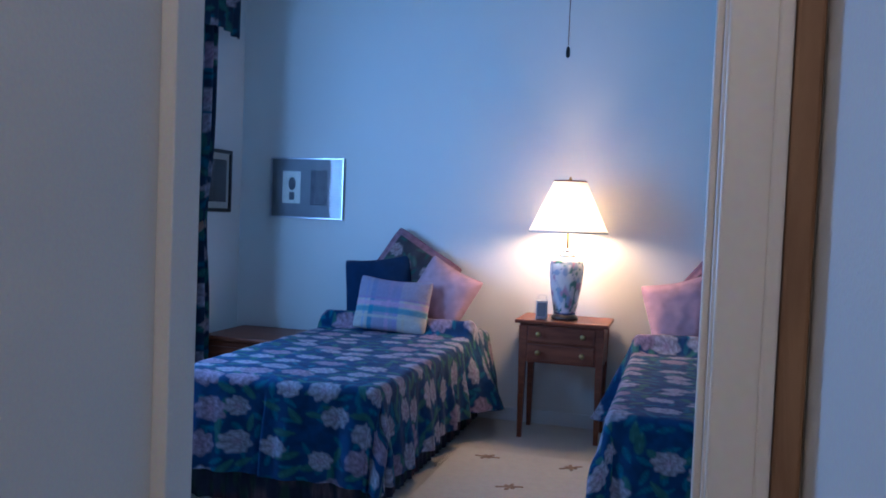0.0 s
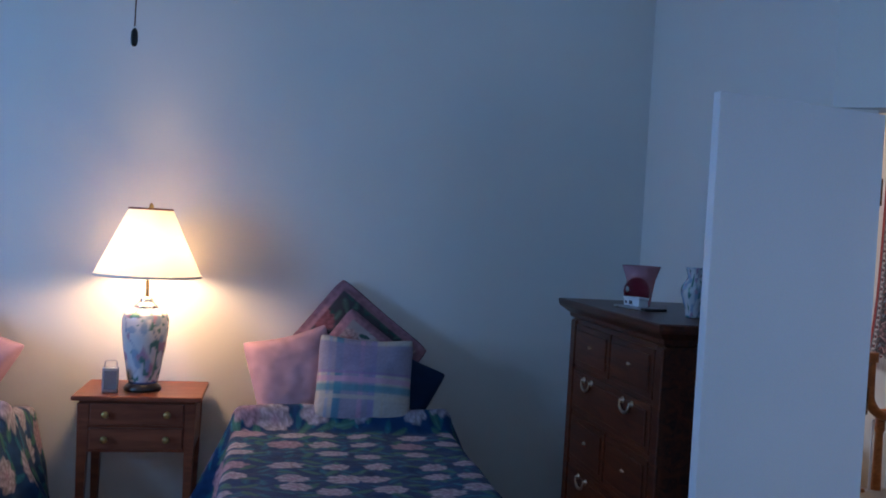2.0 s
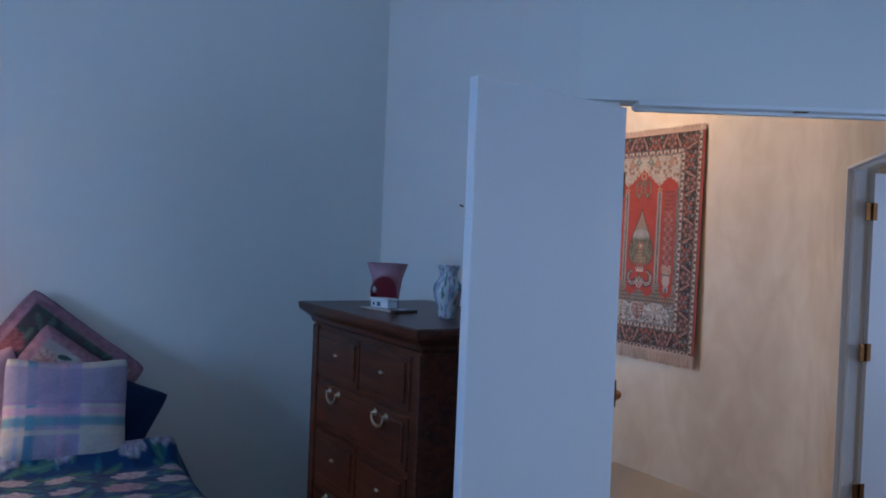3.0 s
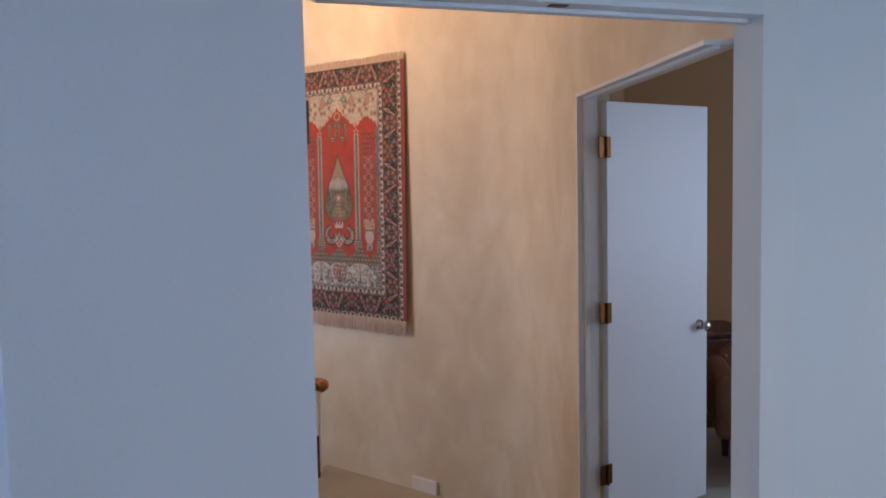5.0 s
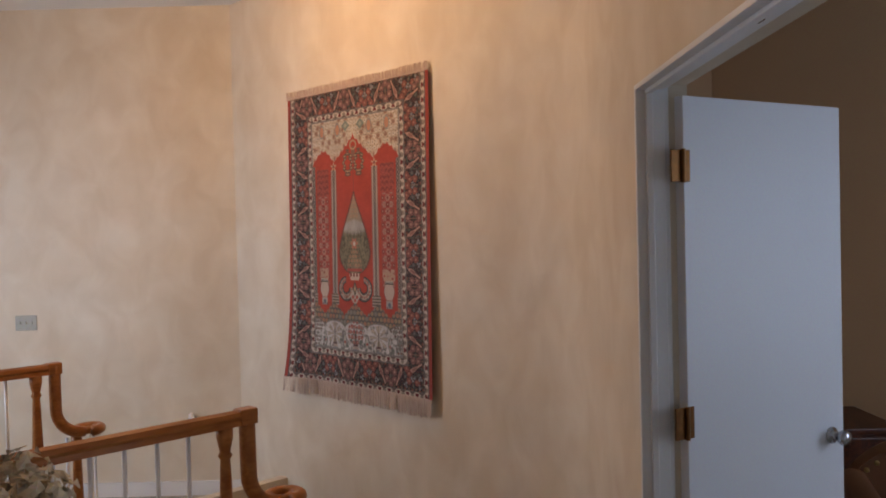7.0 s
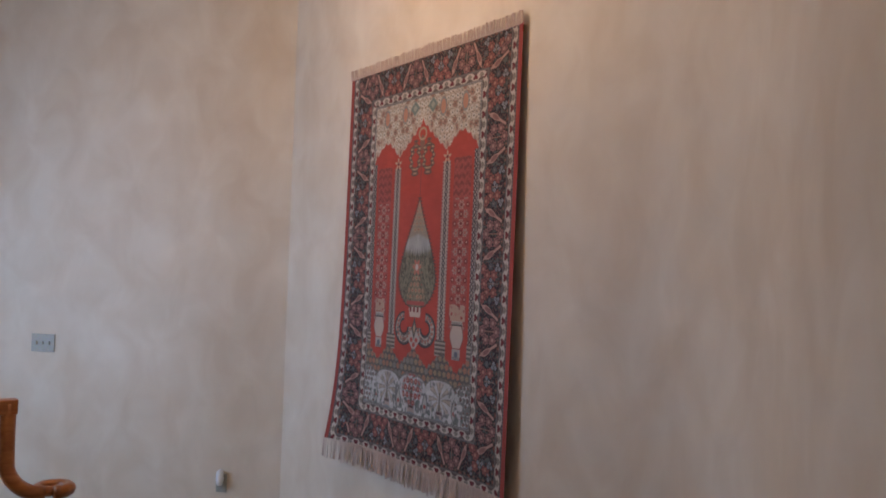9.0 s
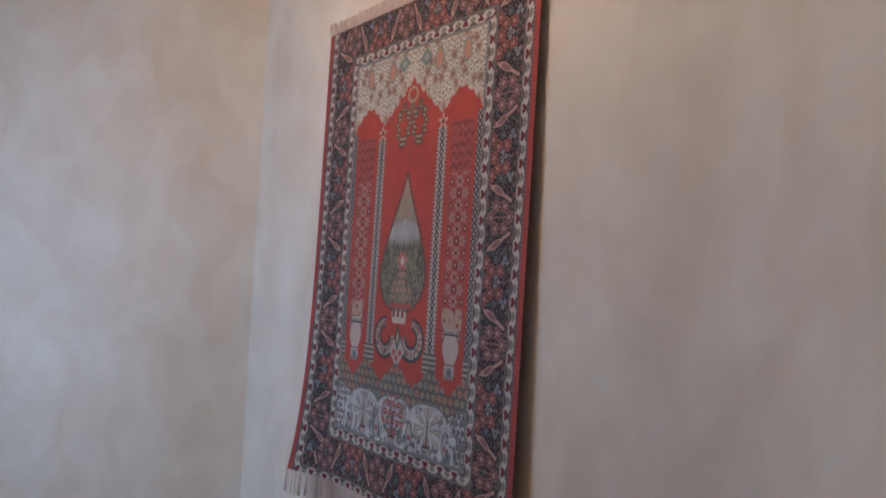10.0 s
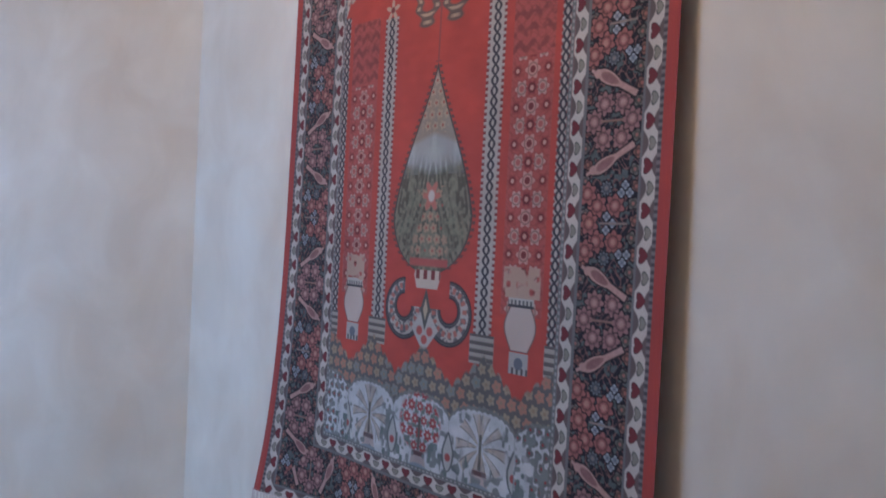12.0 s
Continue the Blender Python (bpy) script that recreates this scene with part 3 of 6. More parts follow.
part("head", box(-0.02, CLEAR, -0.006, 0.126, DOOR_HIGH, DOOR_HIGH + 0.016, 0.002), M_TRIM, f2)
part("door_stop", box(-0.02, CLEAR, 0.05, 0.086, DOOR_HIGH - 0.012, DOOR_HIGH, 0.003), M_TRIM, f2)
part("strike_plate", box(0.56, 0.61, 0.010, 0.036, DOOR_HIGH - 0.003, DOOR_HIGH + 0.0005, 0.001), M_HINGE, f2, "dark strike plate")
frame_boards("door_frame_3", (0, 0, 0), 0, STUDY_WIDE, 0.078, 2.05, "white moulded frame of the wide study doorway", 0.072, -1, butted=True)
bpy.data.objects["door_frame_3"].matrix_world = pose(*along_study(STUDY_WIDE), 0, 0, 0, 45)
part("ball_catch", box(0.595, 0.625, 0.02, 0.045, 2.044, 2.0505, 0.001), M_HINGE, bpy.data.objects["door_frame_3"])


def hinge(parent, y, z):
    """A butt hinge at the door's hung edge: two leaves and a knuckle."""
    h = part("hinge", box(-0.044, 0.032, y - 0.004, y + 0.001, z - 0.048, z + 0.048, 0.002), M_HINGE, parent)
    part("knuckle", lathe([(0.007, z - 0.05), (0.007, z + 0.05)], 10, centre=(0, y - 0.008)), M_HINGE, h)
    return h


def door_leaf(name, place, turn, wide, label, knob_side=True, high=2.03):
    """A flush door hung at its origin, reaching along x, 35 mm thick along y."""
    d = tagged(new(name), label, "", "", "structure")
    d.matrix_world = pose(*place, 0, 0, turn)
    part("door_panel", box(0.010, wide, 0.0, 0.036, 0.012, high, 0.003), M_DOOR, d)
    if knob_side:
        for s, y in ((-1, 0.0), (1, 0.036)):
            bm = lathe([(0.028, 0), (0.028, 0.006), (0.012, 0.010), (0.011, 0.030), (0.022, 0.036), (0.027, 0.048), (0.024, 0.060), (0.010, 0.066)], 20)
            bmesh.ops.transform(bm, matrix=pose(wide - 0.065, y, 0.92, 90 if s < 0 else -90), verts=bm.verts)
            part("door_handle", bm, M_NICKEL, d, "round satin nickel knob", True)
        part("latch_plate", box(wide - 0.001, wide + 0.002, 0.006, 0.030, 0.87, 0.97), M_NICKEL, d)
    return d


# bedroom door, swung wide into the room
door1 = door_leaf("door_1", (2.562, 2.79, 0), math.degrees(math.atan2(-0.160, -0.812)), 0.776, "white flush bedroom door standing open", False, 2.095)
for z in (1.81, 1.03, 0.26):
    part("hinge", box(-0.004, 0.0035, 0.004, 0.032, z - 0.05, z + 0.05, 0.001), M_HINGE, door1)
door2 = door_leaf("door_2", (4.735, 3.165, 0), math.degrees(math.atan2(-0.20, 0.70)), 0.735, "white flush study door standing half open")
for z in (1.82, 1.05, 0.28):
    hinge(door2, -0.001, z)


# ---------------------------------------------------------------- stair rail
def rail_run(name, y, x0, x1, label):
    """A level oak handrail with white balusters, a turned newel, and a gooseneck that drops to a volute."""
    r = thing(name, (0, y, 0), label, "railing", "stair railings")
    # moulded handrail
    sec = [(-0.032, 0.0), (-0.026, 0.022), (-0.033, 0.036), (-0.026, 0.054), (0, 0.062), (0.026, 0.054), (0.033, 0.036), (0.026, 0.022), (0.032, 0.0)]
    bm = bmesh.new()
    ends = []
    for x in (x0, x1):
        ends.append([bm.verts.new((x, a, 0.868 + b)) for a, b in sec])
    for k in range(len(sec)):
        j = (k + 1) % len(sec)
        bm.faces.new((ends[0][k], ends[0][j], ends[1][j], ends[1][k]))
    bm.faces.new(ends[0])
    bm.faces.new(ends[1][::-1])
    bmesh.ops.recalc_face_normals(bm, faces=bm.faces)
    part("handrail", bm, M_OAK, r)
    # gooseneck: square cap, straight drop, sweep out
    pts = [(x1 + 0.035, 0, 0.915), (x1 + 0.035, 0, 0.86), (x1 + 0.035, 0, 0.74), (x1 + 0.037, 0, 0.66)]
    for k in range(1, 9):
        a = math.pi / 2 * k / 8
        pts.append((x1 + 0.035 + 0.16 * (1 - math.cos(a)), 0, 0.66 - 0.16 * math.sin(a)))
    part("gooseneck", tube(pts, 0.036, 12, flat=(0.92, 1.0)), M_OAK, r, "", True)
    part("rail_cap", box(x1 - 0.01, x1 + 0.07, -0.034, 0.034, 0.866, 0.932, 0.006), M_OAK, r)
    coil = []
    for k in range(26):
        a = -math.pi / 2 + 2 * math.pi * 1.15 * k / 25
        rad = 0.085 - 0.045 * k / 25
        coil.append((x1 + 0.235 + rad * math.cos(a), 0.06 + rad * math.sin(a), 0.50))
    part("volute", tube(coil, [0.032 - 0.010 * k / 25 for k in range(26)], 10), M_OAK, r, "", True)
    # turned newels
    turned = [(0.030, 0.0), (0.030, 0.10), (0.026, 0.12), (0.034, 0.135), (0.022, 0.155), (0.034, 0.22), (0.030, 0.45), (0.022, 0.70), (0.020, 0.74), (0.030, 0.755), (0.021, 0.77), (0.028, 0.80), (0.034, 0.83), (0.034, 0.87)]
    part("newel", lathe(turned, 20, centre=(x1 - 0.07, 0)), M_OAK, r, "", True)
    part("volute_newel", lathe([(0.034, -0.55), (0.034, -0.30), (0.026, -0.26), (0.036, -0.22), (0.030, 0.1), (0.024, 0.38), (0.034, 0.41), (0.030, 0.485)], 20, centre=(x1 + 0.16, 0.03)), M_OAK, r, "", True)
    slim = [(0.013, 0.0), (0.013, 0.12), (0.010, 0.14), (0.014, 0.16), (0.011, 0.30), (0.0085, 0.55), (0.0085, 0.87)]
    x = x1 - 0.23
    first = None
    while x > x0 + 0.05:
        if first is None:
            first = part("baluster", lathe(slim, 12), M_WHITE, r, "slim white turned baluster", True)
            first.location = (x, 0, 0.0)
        else:
            c = new("baluster", first.data)
            c.parent, c.location = r, (x, 0, 0.0)
        x -= 0.128
    for dx, dy in ((0.10, 0.02), (0.225, -0.02), (0.29, 0.09)):
        part("baluster", lathe([(0.0085, -0.55), (0.0105, -0.2), (0.0085, 0.2), (0.0085, 0.475)], 12, centre=(x1 + dx, dy)), M_WHITE, r, "", True)
    part("shoe_rail", box(x0, x1 + 0.02, -0.045, 0.045, -0.002, 0.022, 0.005), M_OAK, r)
    part("fascia", box(x0, x1 + 0.12, 0.05 if y < 6 else -0.075, 0.075 if y < 6 else -0.05, -0.16, -0.005, 0.004), M_OAK, r)
    return r


rail_run("stair_railing", 4.93, 2.505, 4.28, "honey oak stair railing with white balusters and volute")
rail_run("stair_railing", 6.95, 2.505, 4.245, "honey oak railing across the stairwell with a volute")

# ---------------------------------------------------------------- beds
def bed(name, x, y_head, wide, long, top, label):
    b = thing(name, (x, y_head, 0), label, "bed", "twin beds")
    part("mattress", box(-wide / 2 + 0.02, wide / 2 - 0.02, -long + 0.02, -0.02, 0.36, top - 0.03, 0.05, 4), M_WHITE, b)
    part("box_spring", box(-wide / 2 + 0.03, wide / 2 - 0.03, -long + 0.03, -0.02, 0.16, 0.36, 0.02), M_WHITE, b)
    for sx in (-1, 1):
        for y in (-0.12, -long + 0.12):
            part("leg", lathe([(0.02, 0.0), (0.026, 0.16)], 12, centre=(sx * (wide / 2 - 0.1), y)), M_BLACK, b)
    # gathered dust ruffle round three sides
    n = 620
    s = np.linspace(0, 2 * long + wide, n)
    px = np.where(s < long, -wide / 2 + 0.01, np.where(s < long + wide, -wide / 2 + 0.01 + (s - long), wide / 2 - 0.01))
    py = np.where(s < long, -s, np.where(s < long + wide, -long + 0.01, -(2 * long + wide - s)))
    nx = np.where(s < long, -1.0, np.where(s < long + wide, 0.0, 1.0))
    ny = np.where((s >= long) & (s < long + wide), -1.0, 0.0)
    k = np.linspace(0, 1, 9)[:, None]
    wave = 0.010 * np.sin(s * 95 + 2 * np.sin(s * 7)) + 0.006 * np.sin(s * 41)
    X = px + nx * wave * k - nx * 0.015
    Y = py + ny * wave * k - ny * 0.015
    Z = 0.38 - k * 0.375 + 0 * s
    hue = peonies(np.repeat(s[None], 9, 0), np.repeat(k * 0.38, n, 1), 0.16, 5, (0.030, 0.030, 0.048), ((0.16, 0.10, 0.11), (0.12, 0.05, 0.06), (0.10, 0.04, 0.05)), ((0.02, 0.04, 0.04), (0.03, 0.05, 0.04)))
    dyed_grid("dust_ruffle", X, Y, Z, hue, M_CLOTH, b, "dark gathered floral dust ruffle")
    return b


def bedspread(name, x, y_head, wide, long, top, seed, label):
    """A quilted spread draped over a bed: flat top, rounded edges, folds in the drop, a tuck before the pillows."""
    drop = 0.44
    a = np.linspace(-wide / 2 - drop, wide / 2 + drop, 300)
    b = np.linspace(0.0, long + drop, 400)
    A, B = np.meshgrid(a, b)
    ea, eb = np.maximum(0, np.abs(A) - wide / 2), np.maximum(0, B - long)
    r = np.hypot(ea, eb)
    over = r > drop * 1.02
    r = np.minimum(r, drop * 1.02)
    phi = np.arctan2(eb, ea)
    around = np.sign(A) * (B - long * 0.4) * (eb <= 0) + np.where(eb > 0, np.sign(A) * 0.5 + A, 0)
    fold = (0.024 * np.sin(around * 19 + seed + np.sin(around * 5)) + 0.013 * np.sin(around * 43 + 2 * seed)) * np.clip((r - 0.06) / 0.25, 0, 1)
    fold = fold + 0.05 * np.clip((r - 0.05) / drop, 0, 1) * np.sin(2 * phi) ** 2
    arc = np.minimum(r, 0.06) / 0.06
    out = 0.038 * np.sin(arc * math.pi / 2) + np.clip(r - 0.06, 0, 1) * (0.10 + 0.42 * np.exp(-((B - 0.36) / 0.22) ** 2)) + fold
    down = 0.038 * (1 - np.cos(arc * math.pi / 2)) + np.clip(r - 0.06, 0, 1)
    X = np.clip(A, -wide / 2, wide / 2) + np.sign(A) * np.cos(phi) * out * (ea > 0)
    Y = -np.minimum(B, long) - np.sin(phi) * out * (eb > 0)
    puff = 0.010 * value_noise(A * 7, B * 7, seed) + 0.006 * value_noise(A * 19, B * 19, seed + 3)
    tuck = 0.10 * np.exp(-((B - 0.38 - 0.03 * np.sin(A * 6)) / 0.055) ** 2) + 0.035 * np.exp(-((B - 0.20) / 0.12) ** 2)
    Z = top + puff + tuck * np.clip(1 - r / 0.3, 0, 1) - down
    Z = np.maximum(Z, 0.155 + 0.012 * np.sin(around * 9))
    hue = peonies(A, B * 1.25, 0.195, seed, NAVY_GROUND, PEONY, TEAL, 0.97)
    hue = hue * (0.80 + 0.40 * value_noise(A * 55, B * 55, seed + 8))[..., None]
    ob = dyed_grid(name, x + X, y_head + Y, Z, hue, M_CLOTH, thick=0.006)
    return tagged(ob, label, "bedspread", "bedspreads")


def cushion_grid(w, h, thick, n=44, flange=0.0, slump=0.0):
    """Two puffed faces of a cushion, standing in the xz plane, as arrays; corners pulled to points."""
    s = np.linspace(-1, 1, n)
    U, V = np.meshgrid(s, s)
    pinch = 1 - 0.10 * (1 - U ** 2) * np.abs(V) ** 3 - 0.10 * (1 - V ** 2) * np.abs(U) ** 3
    body = np.clip(1 - (np.abs(U) / (1 - flange)) ** 2.6, 0, 1) * np.clip(1 - (np.abs(V) / (1 - flange)) ** 2.6, 0, 1)
    depth = thick / 2 * body ** 0.5 + 0.004 * (1 - np.maximum(np.abs(U), np.abs(V)) ** 30)
    X = U * w / 2 * (1 - 0.03 * (1 - V ** 2) - 0.05 * np.abs(U * V) ** 6)
    Z = V * h / 2 * (1 - 0.03 * (1 - U ** 2) - 0.05 * np.abs(U * V) ** 6)
    return U, V, X, Z - slump * (1 - U ** 2) * (V > 0) * V, depth


def pillow(name, w, h, thick, place, turns, dye, label, flange=0.0, slump=0.02):
    """A cushion; turns: lean back, roll in its own plane, turn about z, in degrees."""
    U, V, X, Z, D = cushion_grid(w, h, thick, 64, flange, slump)
    wrinkle = 0.010 * (value_noise(U * 4 + 3 + place[0] * 9, V * 4, 3) - 0.5) * np.clip(D / 0.05, 0, 1)
    colour = dye((U + 1) / 2 * w, (V + 1) / 2 * h, w, h)
    me_rows = np.concatenate([X, X[:, ::-1]], 1), np.concatenate([-D - wrinkle, D[:, ::-1]], 1), np.concatenate([Z, Z[:, ::-1]], 1)
    hue = np.concatenate([colour, colour[:, ::-1]], 1)
    ob = dyed_grid(name, *me_rows, hue, M_CLOTH)
    bm = bmesh.new()
    bm.from_mesh(ob.data)
    bmesh.ops.remove_doubles(bm, verts=bm.verts, dist=0.0006)
    bmesh.ops.holes_fill(bm, edges=[e for e in bm.edges if e.is_boundary], sides=0)
    bmesh.ops.recalc_face_normals(bm, faces=bm.faces)
    bm.to_mesh(ob.data)
    bm.free()
    ob.data.shade_smooth()
    lean, roll, turn = turns
    ob.matrix_world = pose(*place) @ pose(0, 0, 0, 0, 0, turn) @ pose(0, 0, 0, lean) @ pose(0, 0, 0, 0, roll)
    return tagged(ob, label, "pillow", "bed pillows")


def dye_plain(colour):
    def dye(u, v, w, h):
        tone = 0.88 + 0.24 * value_noise(u * 30, v * 30, 2)
        return np.zeros(u.shape + (3,)) + np.array(colour) * tone[..., None]
    return dye


def dye_chintz(seed, ground=(0.05, 0.045, 0.05)):
    def dye(u, v, w, h):
        out = peonies(u, v, 0.15, seed, ground, ((0.40, 0.28, 0.27), (0.30, 0.10, 0.11), (0.25, 0.09, 0.10)), ((0.03, 0.07, 0.06), (0.06, 0.09, 0.07)), 0.75)
        rim = np.minimum(np.minimum(u, w - u), np.minimum(v, h - v))
        edge = np.array((0.27, 0.14, 0.17)) * (0.7 + 0.5 * value_noise(u * 60, v * 60, 4))[..., None]
        on = step(0.05 - rim, 0.004)[..., None]
        return out * (1 - on) + edge * on
    return dye


def dye_plaid(centre):
    """Cream ground with crossing bands of teal, pink and mauve; centre: where the upright bands cross."""
    def dye(u, v, w, h):
        out = np.zeros(u.shape + (3,)) + np.array((0.40, 0.36, 0.33))
        for x0, width, colour in ((0.0, 0.20, (0.22, 0.20, 0.30)), (-0.085, 0.035, (0.05, 0.19, 0.27)), (-0.13, 0.016, (0.26, 0.30, 0.40)), (0.03, 0.024, (0.42, 0.24, 0.34)), (0.085, 0.03, (0.26, 0.22, 0.36)), (0.14, 0.012, (0.45, 0.36, 0.28))):
            out = lay(out, 0.80 * step(width / 2 - np.abs(u - w * centre - x0), 0.004), colour)
        for z0, width, colour in ((0.10, 0.16, (0.20, 0.18, 0.29)), (-0.055, 0.035, (0.04, 0.20, 0.26)), (-0.015, 0.028, (0.46, 0.26, 0.36)), (0.02, 0.014, (0.24, 0.16, 0.30)), (-0.10, 0.02, (0.44, 0.38, 0.32))):
            out = lay(out, 0.75 * step(width / 2 - np.abs(v - h * 0.5 - z0), 0.004), colour)
        return out * (0.9 + 0.2 * value_noise(u * 200, v * 200, 1))[..., None]
    return dye


BED_TOP, BED_LONG, BED_WIDE = 0.585, 2.08, 0.97
for bx, seed in ((-1.27, 3), (0.74, 11)):
    bed("twin_bed", bx, 4.42, BED_WIDE, BED_LONG, BED_TOP, "twin bed with a dark gathered dust ruffle")
    bedspread("bedspread", bx, 4.42, BED_WIDE, BED_LONG, BED_TOP, seed, "navy and teal bedspread printed with pale pink peonies")

pillow("throw_pillow", 0.55, 0.55, 0.15, (-1.29, 4.31, 0.91), (-13, 31, 4), dye_chintz(4), "dark floral square pillow set on its corner with a mauve border", 0.10, 0.0)
pillow("throw_pillow", 0.46, 0.43, 0.14, (-1.46, 4.20, 0.86), (-18, -8, 8), dye_plain((0.006, 0.022, 0.060)), "navy blue pillow against the floral one")
pillow("throw_pillow", 0.43, 0.41, 0.15, (-1.01, 4.18, 0.845), (-20, 24, -8), dye_plain((0.46, 0.27, 0.30)), "dusty pink satin pillow with a knotted edge", 0.05)
pillow("throw_pillow", 0.49, 0.36, 0.14, (-1.28, 3.98, 0.775), (-20, 3, 4), dye_plaid(0.42), "plaid pillow in cream, lilac and teal on the bed")
pillow("throw_pillow", 0.60, 0.60, 0.15, (0.77, 4.31, 0.90), (-13, 38, -4), dye_chintz(9), "dark floral square pillow on its corner against the wall", 0.10, 0.0)
pillow("throw_pillow", 0.36, 0.36, 0.10, (0.80, 4.23, 0.92), (-16, 37, -4), dye_chintz(13, (0.30, 0.27, 0.27)), "small pale floral pillow set on its corner", 0.06, 0.0)
pillow("throw_pillow", 0.44, 0.43, 0.15, (0.50, 4.20, 0.83), (-20, -14, 6), dye_plain((0.46, 0.27, 0.30)), "dusty pink satin pillow with a knotted edge", 0.05)
pillow("throw_pillow", 0.44, 0.43, 0.14, (0.98, 4.24, 0.755), (-16, 27, -10), dye_plain((0.006, 0.022, 0.060)), "navy blue pillow tilted behind the plaid one")
pillow("throw_pillow", 0.47, 0.43, 0.15, (0.83, 4.08, 0.83), (-18, 2, -4), dye_plaid(0.40), "plaid pillow in cream, lilac and teal on the bed")


# ---------------------------------------------------------------- nightstand, lamp
def nightstand():
    n = thing("nightstand", (-0.21, 4.215, 0), "cherry nightstand with two drawers and tapered legs", "nightstand")
    part("tabletop", box(-0.285, 0.285, -0.205, 0.205, 0.715, 0.738, 0.006), M_CHERRY, n)
    part("case", box(-0.255, 0.255, -0.175, 0.185, 0.475, 0.715, 0.003), M_CHERRY, n)
    for z in (0.602, 0.488):
        d = part("drawer", box(-0.205, 0.205, -0.186, -0.168, z, z + 0.100, 0.005), M_CHERRY, n)
        for x in (-0.135, 0.135):
            bm = lathe([(0.010, 0), (0.008, 0.010), (0.017, 0.020), (0.015, 0.028), (0.006, 0.031)], 16)
            bmesh.ops.transform(bm, matrix=pose(x, -0.186, z + 0.052, 90), verts=bm.verts)
            part("knob", bm, M_BRASS, d, "", True)
    for sx in (-1, 1):
        for y in (-0.155, 0.165):
            bm = bmesh.new()
            bmesh.ops.create_cone(bm, cap_ends=True, segments=4, radius1=0.019, radius2=0.036, depth=0.70, matrix=pose(sx * 0.235, y, 0.35, 0, 0, 45))
            part("leg", bm, M_CHERRY, n)
    return n


nightstand()


def dye_vase(rows, cols, seed):
    """Blue and mauve birds-and-boughs brushwork over a white glaze."""
    u, v = np.meshgrid(np.linspace(0, 6.283, cols), np.linspace(0, 1, rows))
    x, y = u * 2.2, v * 7
    out = np.zeros(u.shape + (3,)) + np.array((0.56, 0.57, 0.57))
    bough = np.abs(np.sin(x * 1.1 + 1.4 * np.sin(y * 0.8 + seed) + 0.5 * np.sin(y * 2.3)))
    out = lay(out, step(0.08 - bough, 0.10), (0.17, 0.23, 0.34))
    out = lay(out, step(value_noise(x * 1.7, y * 1.6, seed) - 0.68, 0.14), (0.26, 0.35, 0.46))
    out = lay(out, step(value_noise(x * 1.9 + 7, y * 1.8, seed + 2) - 0.78, 0.08), (0.38, 0.24, 0.32))
    out = lay(out, step(value_noise(x * 2.4 + 3, y * 2.4, seed + 5) - 0.76, 0.06), (0.08, 0.20, 0.17))
    for z in (0.03, 0.93):
        out = lay(out, step(0.02 - np.abs(v - z), 0.01), (0.05, 0.08, 0.2))
    return out


def dyed_lathe(name, profile, rows, seed, parent=None, label=""):
    heights = np.linspace(0, 1, rows)
    keys = np.linspace(0, 1, len(profile))
    rad, hgt = np.interp(heights, keys, [p[0] for p in profile]), np.interp(heights, keys, [p[1] for p in profile])
    for _ in range(3):
        rad[1:-1] = (rad[:-2] + 2 * rad[1:-1] + rad[2:]) / 4
    ang = np.linspace(0, 6.283185, 73)
    X, Y = rad[:, None] * np.cos(ang), rad[:, None] * np.sin(ang)
    return dyed_grid(name, X, Y, np.repeat(hgt[:, None], 73, 1), dye_vase(rows, 73, seed), M_CERAMIC, parent, label)


lamp = thing("table_lamp", (-0.215, 4.19, 0.738), "lit table lamp with painted porcelain body and cream shade", "lamp")
part("base", lathe([(0.082, 0), (0.086, 0.008), (0.080, 0.022), (0.070, 0.030), (0.066, 0.036)], 40), M_BLACK, lamp, "", True)
dyed_lathe("body", [(0.066, 0.034), (0.072, 0.06), (0.082, 0.12), (0.096, 0.20), (0.106, 0.28), (0.108, 0.33), (0.100, 0.365), (0.070, 0.388), (0.052, 0.395)], 60, 3, lamp, "porcelain jar painted with blue boughs")
part("collar", lathe([(0.055, 0.392), (0.056, 0.402), (0.040, 0.412), (0.030, 0.425), (0.034, 0.432), (0.012, 0.445)], 32), M_NICKEL, lamp, "", True)
part("stem", lathe([(0.008, 0.44), (0.008, 0.60)], 12), M_BRASS, lamp)
part("finial", lathe([(0.006, 0.855), (0.012, 0.865), (0.009, 0.88), (0.003, 0.89)], 12), M_BRASS, lamp, "", True)
shade = part("shade", lathe([(0.243, 0.545), (0.243, 0.550), (0.100, 0.858), (0.100, 0.862)], 64, False), M_SHADE, lamp, "cream pleated shade, glowing", True)
part("rim", lathe([(0.2445, 0.541), (0.2475, 0.543), (0.2475, 0.551), (0.2445, 0.553)], 64, False), M_CASING, shade)
part("rim", lathe([(0.1005, 0.856), (0.1035, 0.857), (0.1025, 0.865), (0.0995, 0.865)], 48, False), M_CHERRY, shade)
for k in range(3):
    a = k * 2.094 + 0.4
    part("spider_arm", tube([(0, 0, 0.852), (0.099 * math.cos(a), 0.099 * math.sin(a), 0.856)], 0.0018, 6), M_BRASS, shade)

clock = thing("carriage_clock", (-0.345, 4.10, 0.738), "small silver carriage clock with a handle on the nightstand", "clock", "", 8)
part("case", box(-0.036, 0.036, -0.022, 0.022, 0.0, 0.118, 0.006), M_SILVER, clock)
part("dial", box(-0.027, 0.027, -0.0245, -0.0215, 0.018, 0.104), M_MAT, clock, "grey dial")
